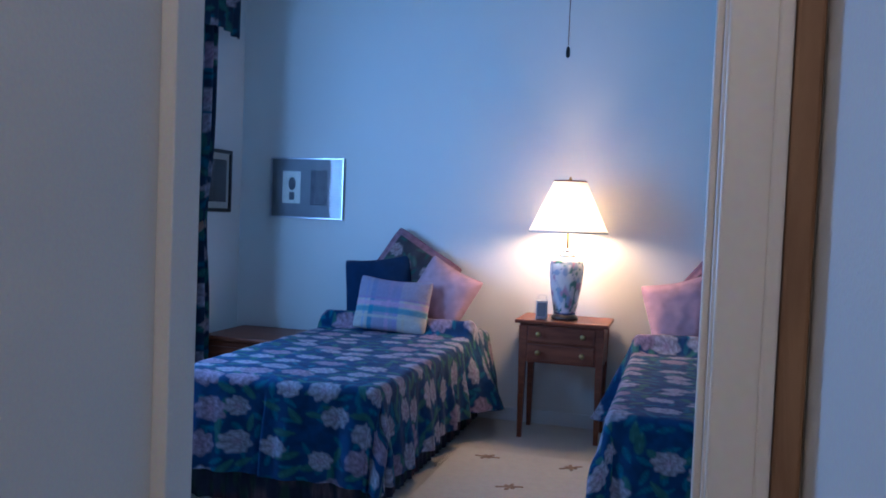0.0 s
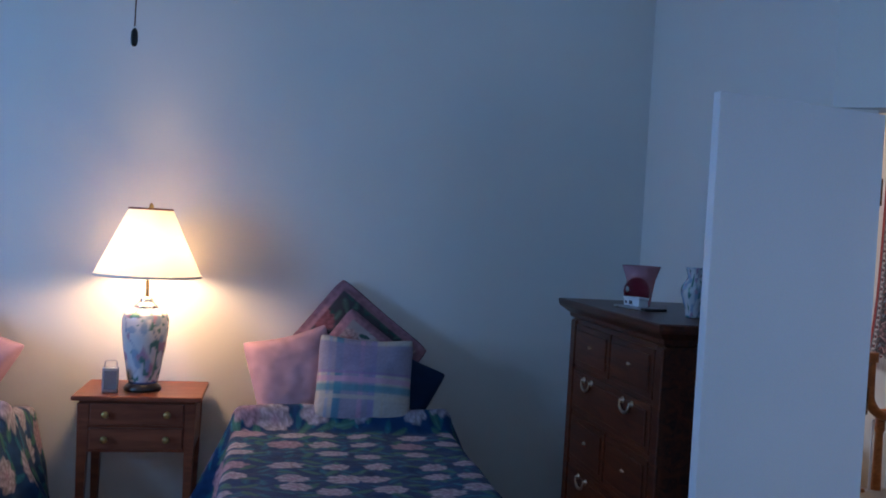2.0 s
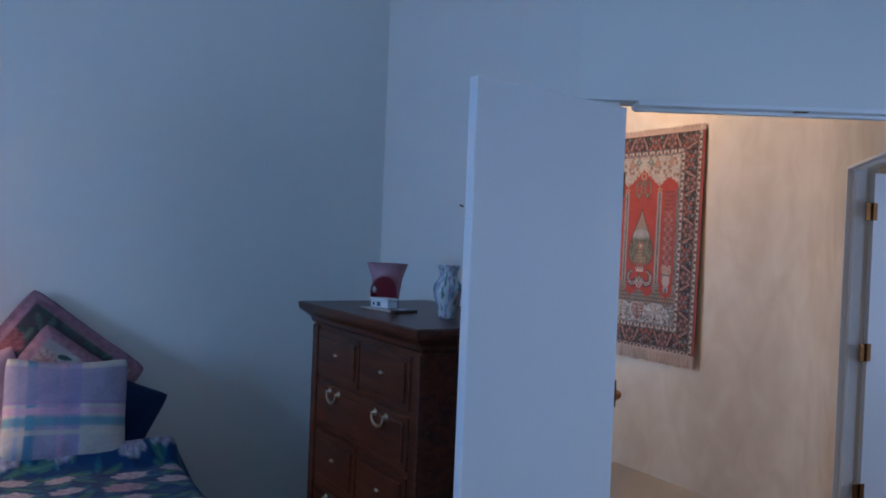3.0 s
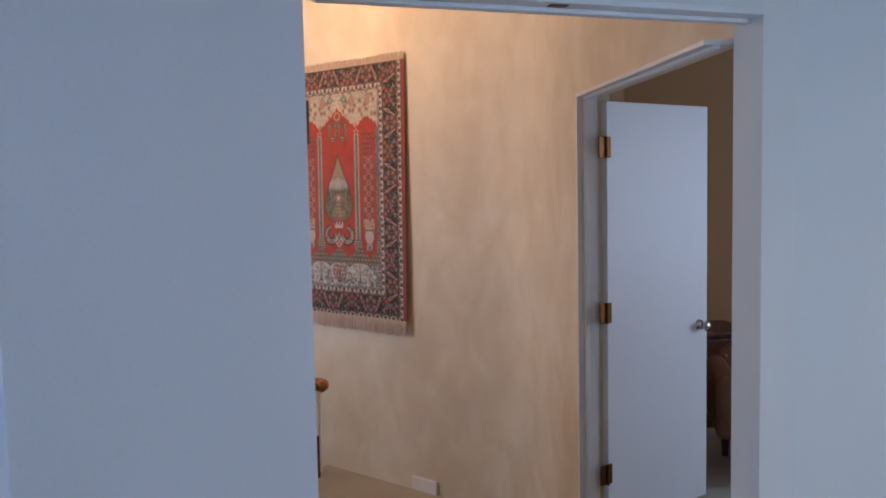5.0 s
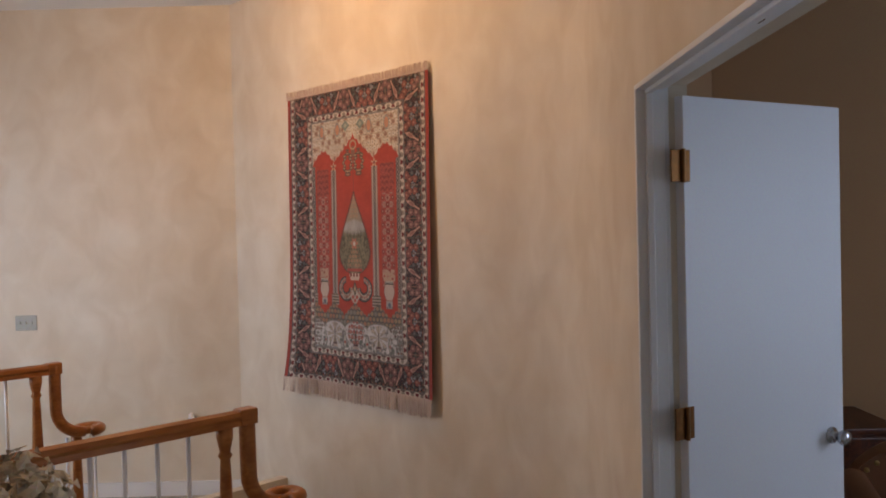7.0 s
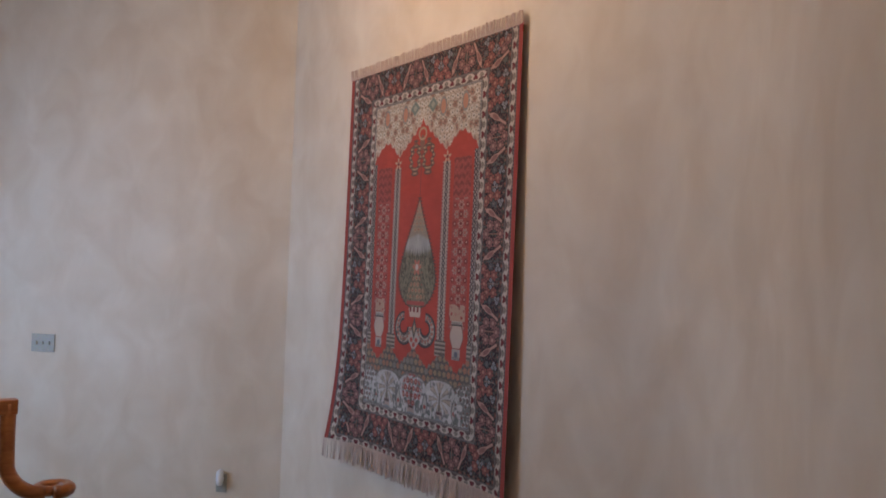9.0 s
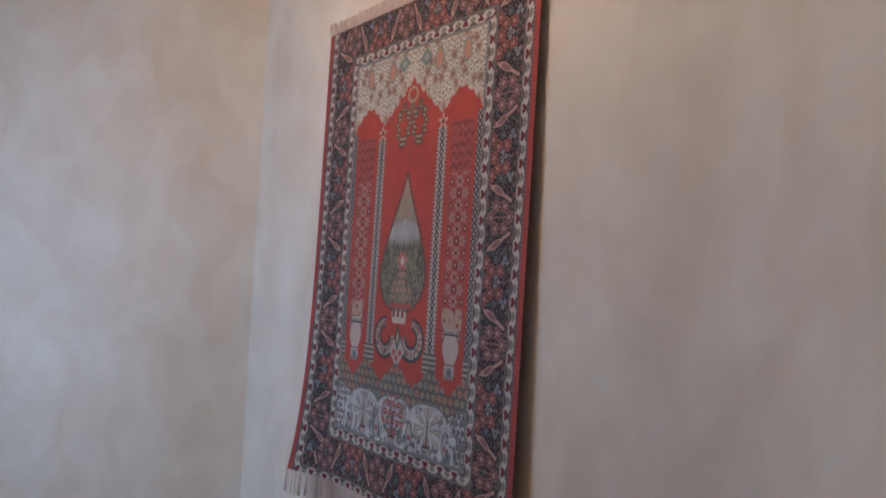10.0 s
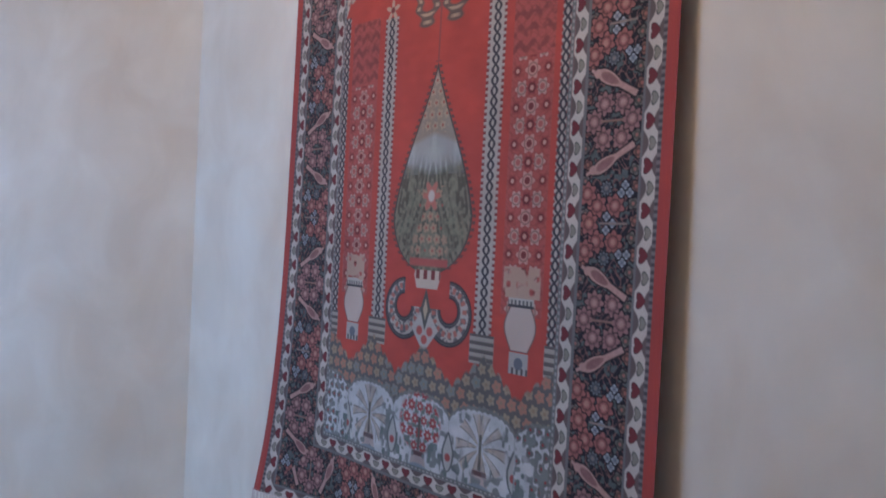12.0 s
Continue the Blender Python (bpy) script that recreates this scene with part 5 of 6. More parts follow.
def rug_dye(X, Z):
    """The colours of the prayer rug; X from its middle (metres), Z the height on the wall."""
    ax = np.abs(X)
    out = np.zeros(X.shape + (3,)) + np.array(RED)
    left, top, low = RUG_W / 2, RUG_TOP, RUG_BOTTOM

    # how far a place lies inside the woven edge
    dx, dt, db = left - ax, top - Z + 0.085, Z - low + 0.05
    rim = np.minimum(dx, np.minimum(dt, db))
    side = dx <= np.minimum(dt, db)
    run = np.where(side, Z, X)

    # niche: red field under a pointed, scalloped arch of three bays
    u = np.where(ax < 0.205, ax, np.abs(ax - 0.318) * 1.9)
    peak = np.where(ax < 0.205, 2.285 - 0.165 * (u / 0.205) ** 0.85, 2.200 - 0.080 * (u / 0.215) ** 1.6)
    peak = peak - 0.016 * np.abs(np.sin(X * 75)) + 0.008
    over = step(Z - peak, 0.006)
    spandrel = np.zeros(X.shape + (3,)) + np.array((0.40, 0.33, 0.26))
    p, hrt, hsh = rosettes(ax + 0.02, Z, 0.036, 6, 4)
    spandrel = lay(spandrel, vines(ax, Z, 0.030, 2), (0.17, 0.125, 0.09))
    spandrel = lay(spandrel, p * (hsh > 0.6), (0.27, 0.15, 0.11))
    spandrel = lay(spandrel, p * (hsh <= 0.6), (0.48, 0.43, 0.36))
    spandrel = lay(spandrel, hrt, (0.10, 0.09, 0.08))
    for cx in (0.16, 0.33):
        e = ((ax - cx) / 0.022) ** 2 + ((Z - 2.325) / 0.04) ** 2
        spandrel = lay(spandrel, step(1.35 - e, 0.2), GREY)
        spandrel = lay(spandrel, step(0.75 - e, 0.2), (0.42, 0.20, 0.13))
    lozenge = np.abs(ax - 0.075) / 0.040 + np.abs(Z - 2.345) / 0.038
    spandrel = lay(spandrel, step(1.0 - lozenge, 0.15), (0.15, 0.19, 0.16))
    spandrel = lay(spandrel, step(0.45 - lozenge, 0.15), (0.27, 0.29, 0.24))
    fringe_teeth = step(0.028 - np.abs(Z - peak - 0.020), 0.01)
    spandrel = lay(spandrel, fringe_teeth * step(np.sin(X * 190), 0.8) * 0.6, (0.44, 0.37, 0.28))
    out = out * (1 - over[..., None]) + spandrel * over[..., None]
    out = out * (0.93 + 0.14 * value_noise(X * 30, Z * 60, 6))[..., None]

    # hanging lamp motif under the apex
    lz = (Z - 2.09) / 0.10
    loop = np.abs(np.hypot(ax - 0.055, (Z - 2.10) * 0.62) - 0.038 - 0.006 * np.sin(Z * 150))
    out = lay(out, step(0.013 - loop, 0.006) * (np.abs(lz) < 1.05), (0.11, 0.075, 0.055))
    out = lay(out, step(0.006 - loop, 0.005) * step(np.sin(Z * 320), 0.5) * (np.abs(lz) < 1.05), TAN)
    out = lay(out, step(0.022 - ax - 0.02 * np.abs(Z - 2.17) / 0.05, 0.008) * (np.abs(Z - 2.16) < 0.05), (0.17, 0.10, 0.07))
    out = lay(out, step(0.006 - np.abs(np.hypot(ax, (Z - 2.215) * 1.1) - 0.030), 0.004), TAN)
    out = lay(out, step(0.0035 - ax, 0.003) * (Z > 1.92) * (Z < 2.14), (0.20, 0.05, 0.04))

    # side panels of flower sprays between the columns
    panel = step(0.065 - np.abs(ax - 0.328), 0.003) * step(2.075 - Z, 0.004) * step(Z - 1.30, 0.004)
    pan = np.zeros(X.shape + (3,)) + np.array((0.31, 0.072, 0.055))
    pan = lay(pan, vines(ax - 0.26, Z, 0.030, 5) * 0.6, (0.20, 0.045, 0.032))
    lowp = (Z < 1.89)
    w = ax - 0.328
    zr = np.modf((Z + 4.0) / 0.084)[0] * 0.084
    for cw, cz, size, tone, heart in ((-0.032, 0.021, 0.021, (0.38, 0.23, 0.18), (0.30, 0.09, 0.07)), (0.032, 0.021, 0.021, (0.38, 0.23, 0.18), (0.30, 0.09, 0.07)),
                                      (0.0, 0.021, 0.016, (0.19, 0.030, 0.026), (0.40, 0.22, 0.16)), (0.0, 0.063, 0.024, (0.40, 0.21, 0.165), (0.14, 0.025, 0.022)),
                                      (-0.047, 0.063, 0.014, (0.24, 0.045, 0.035), (0.42, 0.25, 0.19)), (0.047, 0.063, 0.014, (0.24, 0.045, 0.035), (0.42, 0.25, 0.19))):
        fr, ft = np.hypot(w - cw, zr - cz), np.arctan2(zr - cz, w - cw)
        rim_f = size * (0.86 + 0.16 * np.cos(6 * ft))
        pan = lay(pan, step(rim_f + 0.003 - fr, 0.002) * lowp, (0.24, 0.050, 0.040))
        pan = lay(pan, step(rim_f - fr, 0.002) * lowp, tone)
        pan = lay(pan, step(0.0018 - np.abs(fr - size * 0.60), 0.002) * lowp, tuple(c * 0.5 for c in tone))
        pan = lay(pan, step(size * 0.36 - fr, 0.002) * lowp, heart)
    bars = step(np.sin(Z * 165 + 1.2 * np.sin(ax * 150)) - 0.1, 0.6) * (Z > 1.90) * step(value_noise(X * 90, Z * 70, 13) - 0.30, 0.3)
    pan = lay(pan, bars * 0.75, (0.15, 0.035, 0.03))
    out = out * (1 - panel[..., None]) + pan * panel[..., None]

    # columns: pairs of slim shafts with starred heads and stepped feet
    for c, half, z_top in ((0.207, 0.030, 2.065), (0.425, 0.014, 2.10)):
        shaft = step(half - np.abs(ax - c), 0.003) * step(z_top - Z, 0.004) * step(Z - 1.235, 0.004)
        col = np.zeros(X.shape + (3,)) + np.array((0.34, 0.30, 0.25))
        wave = np.abs((ax - c) - 0.010 * np.sin(Z * 125))
        col = lay(col, step(0.0042 - np.abs((ax - c) - 0.009 * np.sin(Z * 125)), 0.003), (0.035, 0.030, 0.035))
        col = lay(col, step(0.0042 - np.abs((ax - c) + 0.009 * np.sin(Z * 125)), 0.003), (0.035, 0.030, 0.035))
        col = lay(col, step(np.abs(ax - c) - half * 0.72, 0.004) * step(np.sin(Z * 420), 0.6), DEEP)
        out = out * (1 - shaft[..., None]) + col * shaft[..., None]
        foot = step(half * 1.35 - np.abs(ax - c), 0.004) * (Z < 1.245) * (Z > 1.175)
        out = lay(out, foot, (0.30, 0.26, 0.21))
        out = lay(out, foot * step(np.sin(Z * 330), 0.4), (0.10, 0.085, 0.07))
    star_r = np.hypot(ax - 0.207, Z - 2.085)
    star_t = np.arctan2(Z - 2.085, ax - 0.207)
    out = lay(out, step(0.020 + 0.011 * np.cos(5 * star_t - 1.57) - star_r, 0.006), (0.42, 0.30, 0.20))
    out = lay(out, step(0.009 - star_r, 0.004), DEEP)

    # the great drop: a lidded lamp, pale above and olive below
    zz = (Z - 1.375) / 0.545
    half = np.where(zz < 0.28, 0.155 * np.sqrt(np.clip(1 - ((0.28 - zz) / 0.28) ** 2, 0, 1)) * 1.0, 0.155 * np.clip(1 - (zz - 0.28) / 0.72, 0, 1) ** 1.12 * (1 + 0.18 * np.sin(math.pi * np.clip((zz - 0.28) / 0.72, 0, 1))))
    inside = step(half - ax, 0.003) * (zz > 0) * (zz < 1)
    drop = np.zeros(X.shape + (3,)) + np.array(OLIVE)
    drop = lay(drop, step(Z - 1.63 - 0.25 * ax, 0.02), (0.34, 0.33, 0.30))
    drop = lay(drop, step(Z - 1.735 + 0.3 * ax, 0.015), (0.27, 0.21, 0.14))
    blades = value_noise((ax + 0.22 * Z) * 150, Z * 28, 41)
    drop = lay(drop, step(blades - 0.5, 0.35) * step(1.66 - Z, 0.05) * 0.75, (0.055, 0.050, 0.032))
    drop = lay(drop, step(value_noise(ax * 120, Z * 120, 43) - 0.62, 0.2) * step(1.64 - Z, 0.05) * 0.6, (0.22, 0.20, 0.13))
    drop = lay(drop, step(value_noise(ax * 60, Z * 22, 44) - 0.5, 0.5) * (Z > 1.63) * 0.35, (0.20, 0.19, 0.17))
    m1, m2, m3 = rosettes(X + 0.0145, Z, 0.029, 5, 3)
    spray = step(0.050 + 0.022 * np.sin((Z - 1.40) * 34) - ax, 0.012)
    drop = lay(drop, m1 * spray * (Z < 1.60) * (m3 > 0.3) * 0.85, (0.33, 0.21, 0.13))
    drop = lay(drop, m1 * step(0.05 - ax, 0.01) * (Z > 1.735) * 0.8, (0.36, 0.26, 0.17))
    drop = lay(drop, m2 * step(0.05 - ax, 0.01) * ((Z < 1.60) | (Z > 1.735)), (0.28, 0.08, 0.055))
    e1 = np.hypot(ax, (Z - 1.575) * 0.8)
    drop = lay(drop, step(0.026 + 0.008 * np.cos(6 * np.arctan2(Z - 1.575, X)) - e1, 0.006), (0.38, 0.13, 0.09))
    drop = lay(drop, step(0.012 - e1, 0.005), CREAM)
    drop = lay(drop, step(0.010 - np.abs(Z - 1.405), 0.005) * (ax < 0.075), (0.32, 0.08, 0.06))
    drop = lay(drop, step(0.006 - (half - ax), 0.003), (0.06, 0.05, 0.04))
    out = out * (1 - inside[..., None]) + drop * inside[..., None]
    out = lay(out, step(0.005 - np.abs(ax - half - 0.006), 0.003) * step(np.sin(Z * 380), 0.5) * (zz > 0.03) * (zz < 1), (0.12, 0.05, 0.04))

    # crown and scrolled handles below the drop
    crown = step(0.052 - ax - 0.35 * np.abs(Z - 1.372), 0.004) * (np.abs(Z - 1.362) < 0.024)
    out = lay(out, crown, (0.44, 0.36, 0.28))
    out = lay(out, crown * step(np.sin(X * 210), 0.5) * (Z > 1.362), DEEP)
    ring = np.hypot(ax - 0.088, (Z - 1.285) * 1.0)
    th = np.arctan2(Z - 1.285, ax - 0.088)
    wide = 0.020 - 0.004 * np.sin(th)
    scroll = step(wide - np.abs(ring - 0.056), 0.003) * ((ax > 0.088) | (Z < 1.29))
    out = lay(out, step(wide + 0.006 - np.abs(ring - 0.056), 0.003) * ((ax > 0.088) | (Z < 1.29)), (0.035, 0.028, 0.028))
    out = lay(out, scroll, (0.33, 0.29, 0.24))
    out = lay(out, scroll * step(value_noise(X * 150, Z * 150, 51) - 0.55, 0.15), (0.11, 0.10, 0.09))
    out = lay(out, scroll * step(np.abs(ring - 0.056) - wide * 0.72, 0.003), (0.05, 0.045, 0.045))
    out = lay(out, scroll * step(0.0075 - np.abs(ring - 0.056), 0.003) * step(np.sin(th * 16), 0.6), (0.30, 0.11, 0.08))
    heart = np.hypot(ax, (Z - 1.235) * 0.8)
    out = lay(out, step(0.055 - ax * 1.05 - np.abs(Z - 1.235) * 0.9, 0.004), (0.37, 0.33, 0.28))
    out = lay(out, step(0.012 - np.hypot(ax - 0.02, Z - 1.23), 0.004) + step(0.012 - np.hypot(ax, Z - 1.208), 0.004), (0.34, 0.08, 0.06))
    out = lay(out, step(0.030 - ax * 1.5 - np.abs(Z - 1.285) * 0.55, 0.004), (0.08, 0.075, 0.06))
    out = lay(out, step(0.014 - ax * 1.5 - np.abs(Z - 1.285) * 0.5, 0.004), (0.36, 0.28, 0.18))

    # white urns at the feet of the side panels
    uz = (Z - 1.275)
    half = 0.033 + 0.014 * np.cos(np.clip(uz / 0.055, -1, 1) * 2.2)
    urn = step(half - np.abs(ax - 0.328), 0.003) * (np.abs(uz) < 0.055)
    out = lay(out, step(half + 0.004 - np.abs(ax - 0.328), 0.003) * (np.abs(uz) < 0.057), (0.13, 0.08, 0.065))
    out = lay(out, urn, (0.40, 0.32, 0.265))
    lip = step(0.040 - np.abs(ax - 0.328), 0.003) * (np.abs(Z - 1.335) < 0.010)
    out = lay(out, lip, (0.36, 0.33, 0.28))
    out = lay(out, lip * step(np.sin(X * 520), 0.6) * (Z < 1.336), (0.09, 0.08, 0.075))
    out = lay(out, step(0.040 - np.abs(ax - 0.328), 0.003) * (np.abs(Z - 1.322) < 0.003), (0.05, 0.045, 0.045))
    base = step(0.030 - np.abs(ax - 0.328), 0.003) * (np.abs(Z - 1.192) < 0.024)
    out = lay(out, base, (0.30, 0.28, 0.25))
    out = lay(out, base * step(np.sin(X * 420), 0.6) * (Z < 1.182), (0.07, 0.06, 0.055))
    out = lay(out, step(0.014 - np.hypot(ax - 0.328, Z - 1.192), 0.003), (0.10, 0.11, 0.13))
    spray = step(0.055 - np.abs(ax - 0.328) + 0.012 * np.sin(X * 130), 0.004) * (np.abs(Z - 1.375) < 0.035)
    out = lay(out, spray * step(value_noise(X * 70, Z * 70, 12) - 0.35, 0.2), (0.36, 0.24, 0.17))

    # red points running down into the arcade of white arches
    tri = np.abs(np.modf(np.abs(X + 0.11 + 2.2) / 0.22)[0] * 2 - 1)
    lower = 1.065 + 0.085 * (1 - tri) + 0.012 * np.abs(np.sin(X * 110))
    tuft = step(lower + 0.035 - Z, 0.01)
    out = lay(out, tuft, (0.10, 0.09, 0.075))
    for pitch, pick, tone in ((0.034, 0.0, (0.26, 0.20, 0.13)), (0.034, 0.45, (0.30, 0.14, 0.09)), (0.034, 0.75, (0.17, 0.17, 0.15))):
        f1, f2, f3 = rosettes(X + 0.4, Z + 0.01, pitch, 5, 31)
        out = lay(out, tuft * f1 * (f3 > pick), tone)
        out = lay(out, tuft * f2 * 0.6, (0.22, 0.15, 0.09))
    k = np.round(X / 0.22)
    ox = X - k * 0.22
    aox = np.abs(ox)
    arch_top = 1.070 - 0.8 * ox ** 2 - 0.03 * (aox / 0.11) ** 4 + 0.004 * np.abs(np.sin(X * 170))
    bay = step(arch_top - Z, 0.004) * (Z > 0.86)
    arcade = np.zeros(X.shape + (3,)) + np.array((0.44, 0.42, 0.40))
    arcade = lay(arcade, step(0.006 - np.abs(arch_top - Z - 0.004), 0.003), (0.16, 0.15, 0.13))
    # sprigs scattered over the ends
    q1, q2, q3 = rosettes(ax, Z, 0.026, 3, 17)
    ends = step(ax - 0.335, 0.01)
    arcade = lay(arcade, q1 * ends * (q3 > 0.25), (0.13, 0.12, 0.10))
    arcade = lay(arcade, q2 * ends * (q3 > 0.25), (0.24, 0.03, 0.03))
    # a flowering bush in the middle bay
    mid = (np.abs(k) < 0.5)
    r1, r2, r3 = rosettes(ox + 0.017, Z, 0.034, 7, 23)
    bush = mid * step(0.080 - np.hypot(ox, (Z - 0.995) * 1.05), 0.01)
    arcade = lay(arcade, bush * r1, (0.27, 0.050, 0.045))
    arcade = lay(arcade, bush * step(0.10 - r1, 0.2) * step(value_noise(X * 130, Z * 130, 4) - 0.5, 0.2), (0.15, 0.16, 0.13))
    arcade = lay(arcade, bush * r2, (0.42, 0.34, 0.26))
    # palms with drooping fronds in the bays beside it
    side_bay = (np.abs(np.abs(k) - 1) < 0.5)
    pr, pt = np.hypot(ox, Z - 0.975), np.arctan2(Z - 0.975, aox)
    frond = step(np.sin(pt * 9 + pr * 22) - 0.05, 0.35) * step(0.082 - pr, 0.008) * step(pr - 0.012, 0.006)
    arcade = lay(arcade, side_bay * frond * (0.4 + 0.6 * value_noise(X * 60, Z * 60, 61)), (0.33, 0.25, 0.18))
    arcade = lay(arcade, side_bay * frond * step(0.25 - np.abs(np.sin(pt * 9 + pr * 22) - 0.15), 0.2), (0.13, 0.11, 0.09))
    arcade = lay(arcade, (side_bay | mid) * step(0.0045 - aox, 0.003) * (Z > 0.915) * (Z < 1.01), (0.10, 0.085, 0.065))
    pot = step(0.032 - aox - 0.22 * (Z - 0.88), 0.004) * (Z < 0.925) * (Z > 0.875)
    arcade = lay(arcade, pot * (side_bay | mid), (0.37, 0.29, 0.25))
    arcade = lay(arcade, pot * (side_bay | mid) * step(0.006 - np.abs(Z - 0.917), 0.003), (0.10, 0.05, 0.045))
    # small leaves about the pots
    lv = step(value_noise(X * 75 + 5, Z * 55, 9) - 0.62, 0.1) * (Z < 0.955) * step(aox - 0.036, 0.006)
    arcade = lay(arcade, lv, (0.12, 0.135, 0.12))
    lf = step(value_noise(X * 95 + 2, Z * 70, 19) - 0.60, 0.10) * step(value_noise(X * 30, Z * 30, 27) - 0.35, 0.2) * (1 - bush) * step(arch_top - Z - 0.014, 0.004)
    arcade = lay(arcade, lf * (1 - 0.7 * side_bay * step(0.07 - pr, 0.01)), (0.17, 0.17, 0.155))
    arcade = arcade * (0.80 + 0.30 * value_noise(X * 45, Z * 45, 33))[..., None]
    # drops between the bays
    dz = Z - 0.945
    gap = 0.110 - aox
    drop_half = 0.022 * np.clip(1 - (dz / 0.050) ** 2, 0, 1) ** 0.5 * np.where(dz > 0, 1 - 0.55 * dz / 0.05, 1.0)
    arcade = lay(arcade, step(drop_half - gap, 0.003) * (np.abs(k) < 1.5), (0.09, 0.09, 0.085))
    arcade = lay(arcade, step(drop_half - 0.006 - gap, 0.003) * (np.abs(k) < 1.5), (0.34, 0.32, 0.28))
    arcade = lay(arcade, step(0.010 - np.hypot(gap, dz + 0.014), 0.003) * (np.abs(k) < 1.5), (0.27, 0.06, 0.05))
    # a grey-blue ground line with hillocks
    arcade = lay(arcade, step(0.876 + 0.016 * np.cos(ox * 28) - Z, 0.004), (0.19, 0.21, 0.22))
    out = out * (1 - bay[..., None]) + arcade * bay[..., None]

    # borders, from the inside out
    def band(inner, outer):
        return step(outer - rim, 0.002) * step(rim - inner, 0.002)

    guard = band(0.234, 0.272)
    gd = heart_band(run, rim - 0.253, 0.019, 0.088)
    out = out * (1 - guard[..., None]) + gd * guard[..., None]
    out = lay(out, band(0.272, 0.283), (0.13, 0.125, 0.115))
    out = lay(out, band(0.2755, 0.2795) * step(np.sin(run * 430), 0.6), (0.30, 0.28, 0.25))

    main = band(0.078, 0.232)
    bd = np.zeros(X.shape + (3,)) + np.array(NAVY)
    a, b = run, rim - 0.078
    period = 0.41
    t = np.modf((a + 8.2) / period)[0] * period
    bd = lay(bd, vines(a, b, 0.026, 3) * 0.85, (0.17, 0.080, 0.064))
    bd = lay(bd, step(value_noise(a * 110, b * 110, 21) - 0.66, 0.1), (0.075, 0.085, 0.075))

    def bloom(bd, ct, cb, size, petals, colour, heart, spin=0.0):
        d = np.modf((t - ct) / period + 1.5)[0] * period - period / 2
        r, th = np.hypot(d, b - cb), np.arctan2(b - cb, d)
        edge = size * (0.88 + 0.14 * np.cos(petals * th + spin))
        bd = lay(bd, step(edge + 0.0035 - r, 0.002), (0.006, 0.004, 0.005))
        bd = lay(bd, step(edge - r, 0.002), colour)
        bd = lay(bd, step(edge - r, 0.002) * step(0.22 - np.abs(np.cos(petals * th / 2 + spin / 2)), 0.2) * step(r - size * 0.35, 0.003) * 0.75, tuple(c * 0.30 for c in colour))
        bd = lay(bd, step(0.0022 - np.abs(r - size * 0.52), 0.002) * 0.7, tuple(c * 0.30 for c in colour))
        return lay(bd, step(size * 0.26 - r, 0.003), heart)

    # buds along both edges
    for n in range(12):
        bd = bloom(bd, 0.017 + n * period / 12, 0.010 + 0.006 * (n % 2), 0.0125, 4, ((0.19, 0.085, 0.060), (0.13, 0.11, 0.085))[n % 2], (0.28, 0.10, 0.07), n)
        bd = bloom(bd, 0.030 + n * period / 12, 0.147 - 0.004 * (n % 3), 0.0115, 4, ((0.15, 0.12, 0.10), (0.18, 0.075, 0.055))[n % 2], (0.25, 0.10, 0.07), n)
    for ct, cb in ((0.048, 0.055), (0.048, 0.102), (0.120, 0.055), (0.120, 0.102), (0.084, 0.030), (0.084, 0.128)):
        bd = bloom(bd, ct, cb, 0.0255, 8, (0.23, 0.115, 0.10), (0.34, 0.20, 0.16))
    for ct, cb in ((0.246, 0.062), (0.246, 0.108), (0.320, 0.062), (0.320, 0.108), (0.225, 0.136), (0.345, 0.136), (0.283, 0.128)):
        bd = bloom(bd, ct, cb, 0.0250, 7, (0.25, 0.088, 0.070), (0.34, 0.17, 0.12), 0.6)
    for ct, cb in ((0.212, 0.084), (0.356, 0.086)):
        bd = bloom(bd, ct, cb, 0.0150, 9, (0.115, 0.120, 0.120), (0.16, 0.13, 0.11))
    for ct, cb in ((0.206, 0.036), (0.222, 0.046), (0.222, 0.026), (0.284, 0.066), (0.270, 0.082), (0.298, 0.082), (0.362, 0.038), (0.346, 0.047), (0.346, 0.026)):
        bd = bloom(bd, ct, cb, 0.0092, 4, (0.36, 0.37, 0.38), (0.03, 0.035, 0.06))
    bd = lay(bd, step(0.0022 - np.abs(t - 0.284), 0.002) * (b > 0.03) * (b < 0.10), (0.20, 0.15, 0.12))
    bd = lay(bd, step(0.0022 - np.abs(t - 0.084), 0.002) * (b > 0.05) * (b < 0.11), (0.22, 0.12, 0.085))
    # birds, slanting one way and the other
    for ct, way in ((0.0, 1.0), (0.168, -1.0)):
        d = t - ct
        d = np.where(d > period / 2, d - period, d)
        p, q = (b - 0.085) * 0.88 - way * d * 0.47, way * d * 0.88 + (b - 0.085) * 0.47
        bodyshape = 1 - ((p - 0.008) / 0.036) ** 2 - (q / (0.0125 + 0.10 * np.clip(p, -0.03, 0.03))) ** 2
        tail = step(0.0062 + 0.025 * np.clip(-p - 0.05, 0, 0.1) - np.abs(q), 0.003) * (p < -0.01) * (p > -0.072)
        head = step(0.0095 - np.hypot(p - 0.042, q - 0.004), 0.003)
        beak = step(0.0035 - np.abs(q - 0.004), 0.002) * (p > 0.045) * (p < 0.062)
        bd = lay(bd, np.clip(step(bodyshape + 0.45, 0.2) + step(0.0105 - np.abs(q), 0.003) * (p < 0) * (p > -0.075), 0, 1), (0.010, 0.006, 0.007))
        bd = lay(bd, np.clip(step(bodyshape, 0.2) + tail + head + beak, 0, 1), (0.36, 0.21, 0.17))
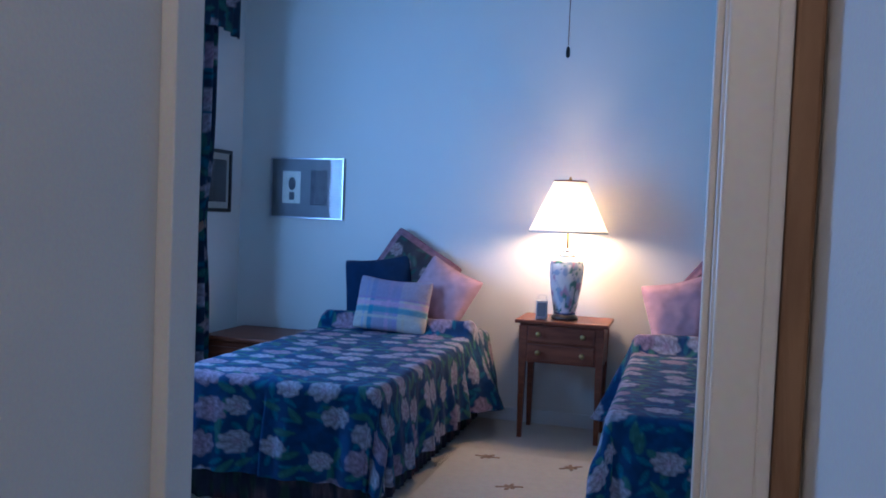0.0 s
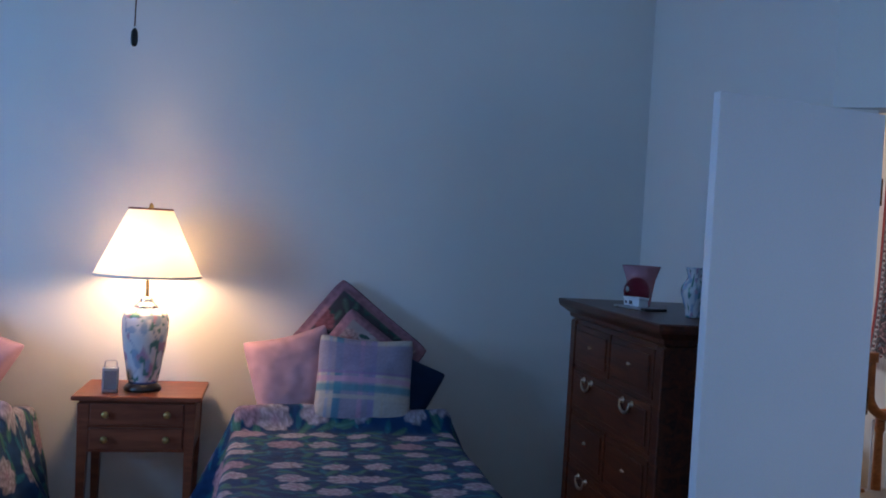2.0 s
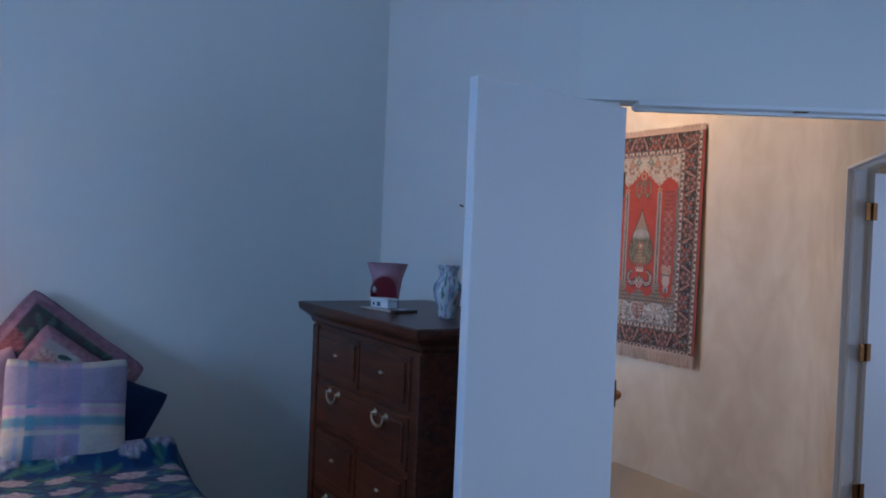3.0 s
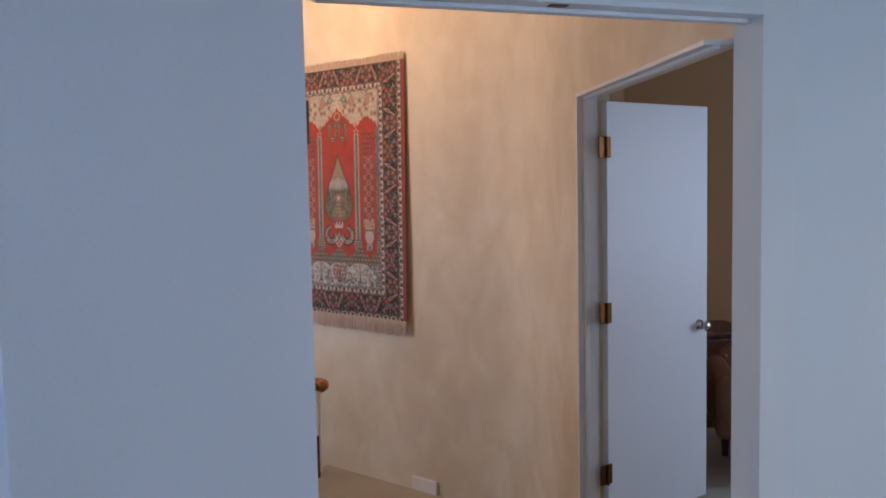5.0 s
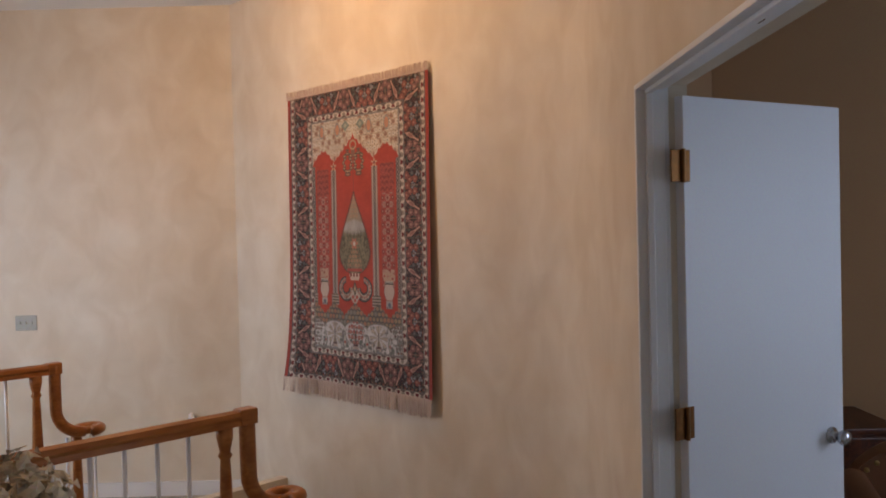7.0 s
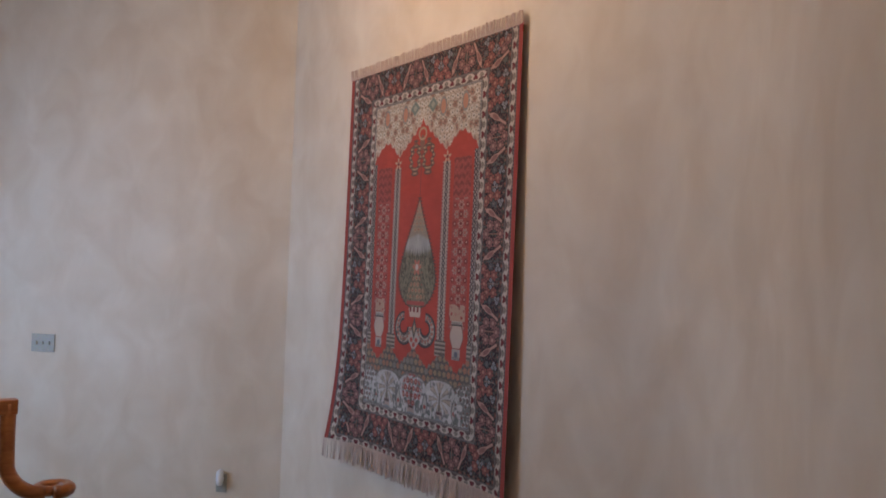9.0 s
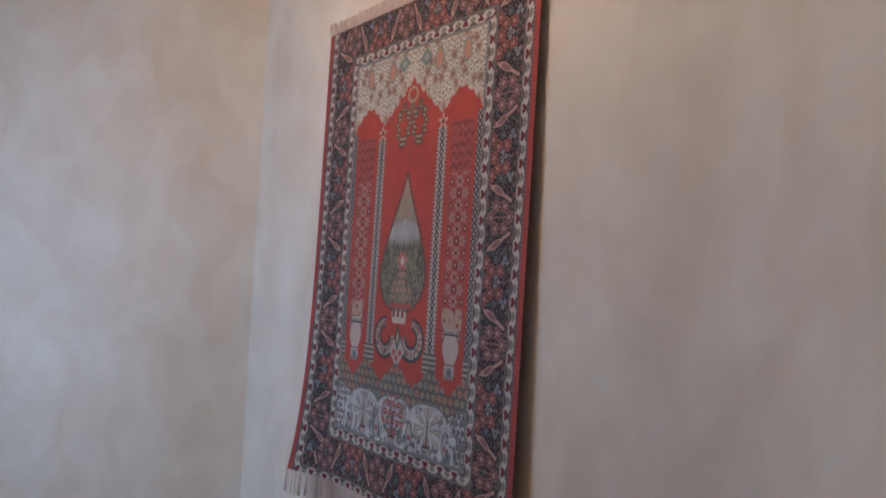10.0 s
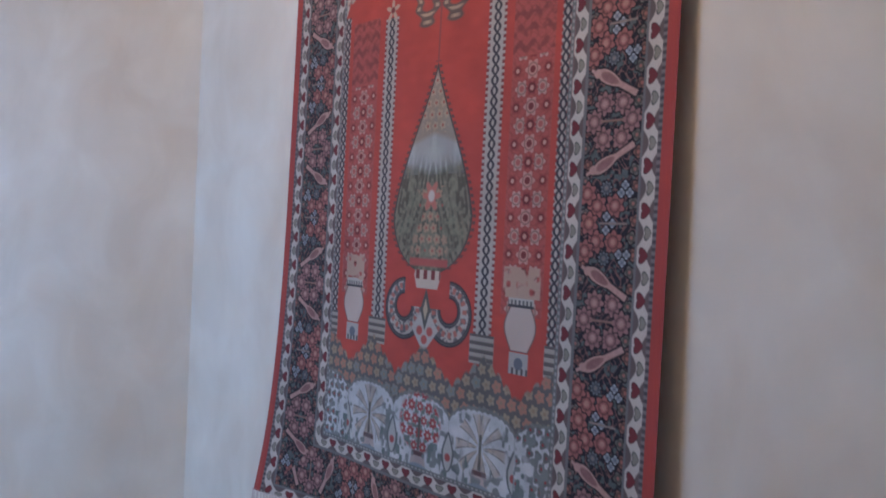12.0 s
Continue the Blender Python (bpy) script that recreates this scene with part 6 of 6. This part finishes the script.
        bd = lay(bd, step(bodyshape - 0.50, 0.2), (0.20, 0.098, 0.082))
    bd = bd * (0.88 + 0.24 * value_noise(a * 160, b * 160, 5))[..., None]
    out = out * (1 - main[..., None]) + bd * main[..., None]
    for e in (0.080, 0.232):
        out = lay(out, step(0.004 - np.abs(rim - e), 0.002), (0.13, 0.12, 0.11))

    outer = band(0.038, 0.078)
    od = heart_band(run, rim - 0.058, 0.020, 0.088)
    out = out * (1 - outer[..., None]) + od * outer[..., None]
    out = lay(out, step(0.038 - rim, 0.003), (0.29, 0.042, 0.030))
    out = lay(out, step(0.005 - np.abs(rim - 0.036), 0.002), (0.15, 0.13, 0.12))
    out = lay(out, step(0.005 - np.abs(rim - 0.036), 0.002) * step(np.sin(run * 430), 0.6), (0.06, 0.05, 0.05))
    # top and bottom end in a narrow red selvage
    return out * (0.90 + 0.20 * value_noise(X * 14 + 3, Z * 9, 2))[..., None]


def hang(X, Z):
    """How far the rug stands off the wall: flat at the top, loose below, its lower corners curling."""
    fall = np.clip((RUG_TOP - Z) / (RUG_TOP - RUG_BOTTOM), 0, 1)
    return 0.010 + 0.022 * fall + 0.006 * np.sin(X * 8 + 1) * fall + 0.07 * fall ** 6 * np.clip((X - 0.25) / 0.45, 0, 1) ** 2 + 0.012 * np.clip((-X - 0.60) / 0.12, 0, 1) ** 2


cols, rows = 680, 910
gx = np.linspace(RUG_W / 2, -RUG_W / 2, cols)
gz = np.linspace(RUG_TOP, RUG_BOTTOM, rows)
GX, GZ = np.meshgrid(gx, gz)
RUG_Y = 6.13
hanging = thing("hanging_rug", (5.90, RUG_Y, 0), "red and navy silk prayer rug hung on the hall wall", "rug")
dyed_grid("woven_field", -hang(GX, GZ), GX, GZ, rug_dye(GX, GZ), M_SILK, hanging)
bx, bz = np.meshgrid(gx[::17], gz[::18])
dyed_grid("backing", 0.0065 - hang(bx, bz), bx, bz, np.zeros(bx.shape + (3,)) + np.array((0.16, 0.045, 0.035)), M_SILK, hanging, "dull red woven back", thick=0.003)
part("hanging_rod", box(-0.0055, -0.0005, -RUG_W / 2 + 0.02, RUG_W / 2 - 0.02, RUG_TOP - 0.03, RUG_TOP - 0.005), M_OAK, hanging)


def fringe(name, z0, z1, seed):
    """Cotton tassels in bunches along an end of the rug."""
    rng = random.Random(seed)
    bm = bmesh.new()
    x = -RUG_W / 2
    while x < RUG_W / 2:
        w = rng.uniform(0.010, 0.016)
        off = float(hang(np.array(x), np.array(z0))) + 0.001
        drift, cut = rng.uniform(-0.008, 0.008), rng.uniform(0.82, 1.0)
        z2 = z0 + (z1 - z0) * cut
        for k in range(3):
            a = x + w * k / 3
            d = off + rng.uniform(-0.002, 0.004)
            q = [bm.verts.new(v) for v in ((-d, a, z0), (-d, a + w / 2.6, z0), (-d - rng.uniform(0, 0.006), a + w / 3.2 + drift, z2), (-d - rng.uniform(0, 0.006), a + drift, z2))]
            bm.faces.new(q)
        x += w * 0.97
    return part(name, bm, M_FRINGE, hanging, "pale cotton fringe")


fringe("fringe", RUG_TOP - 0.004, RUG_TOP + 0.055, 3)
fringe("fringe", RUG_BOTTOM + 0.004, RUG_BOTTOM - 0.115, 8)
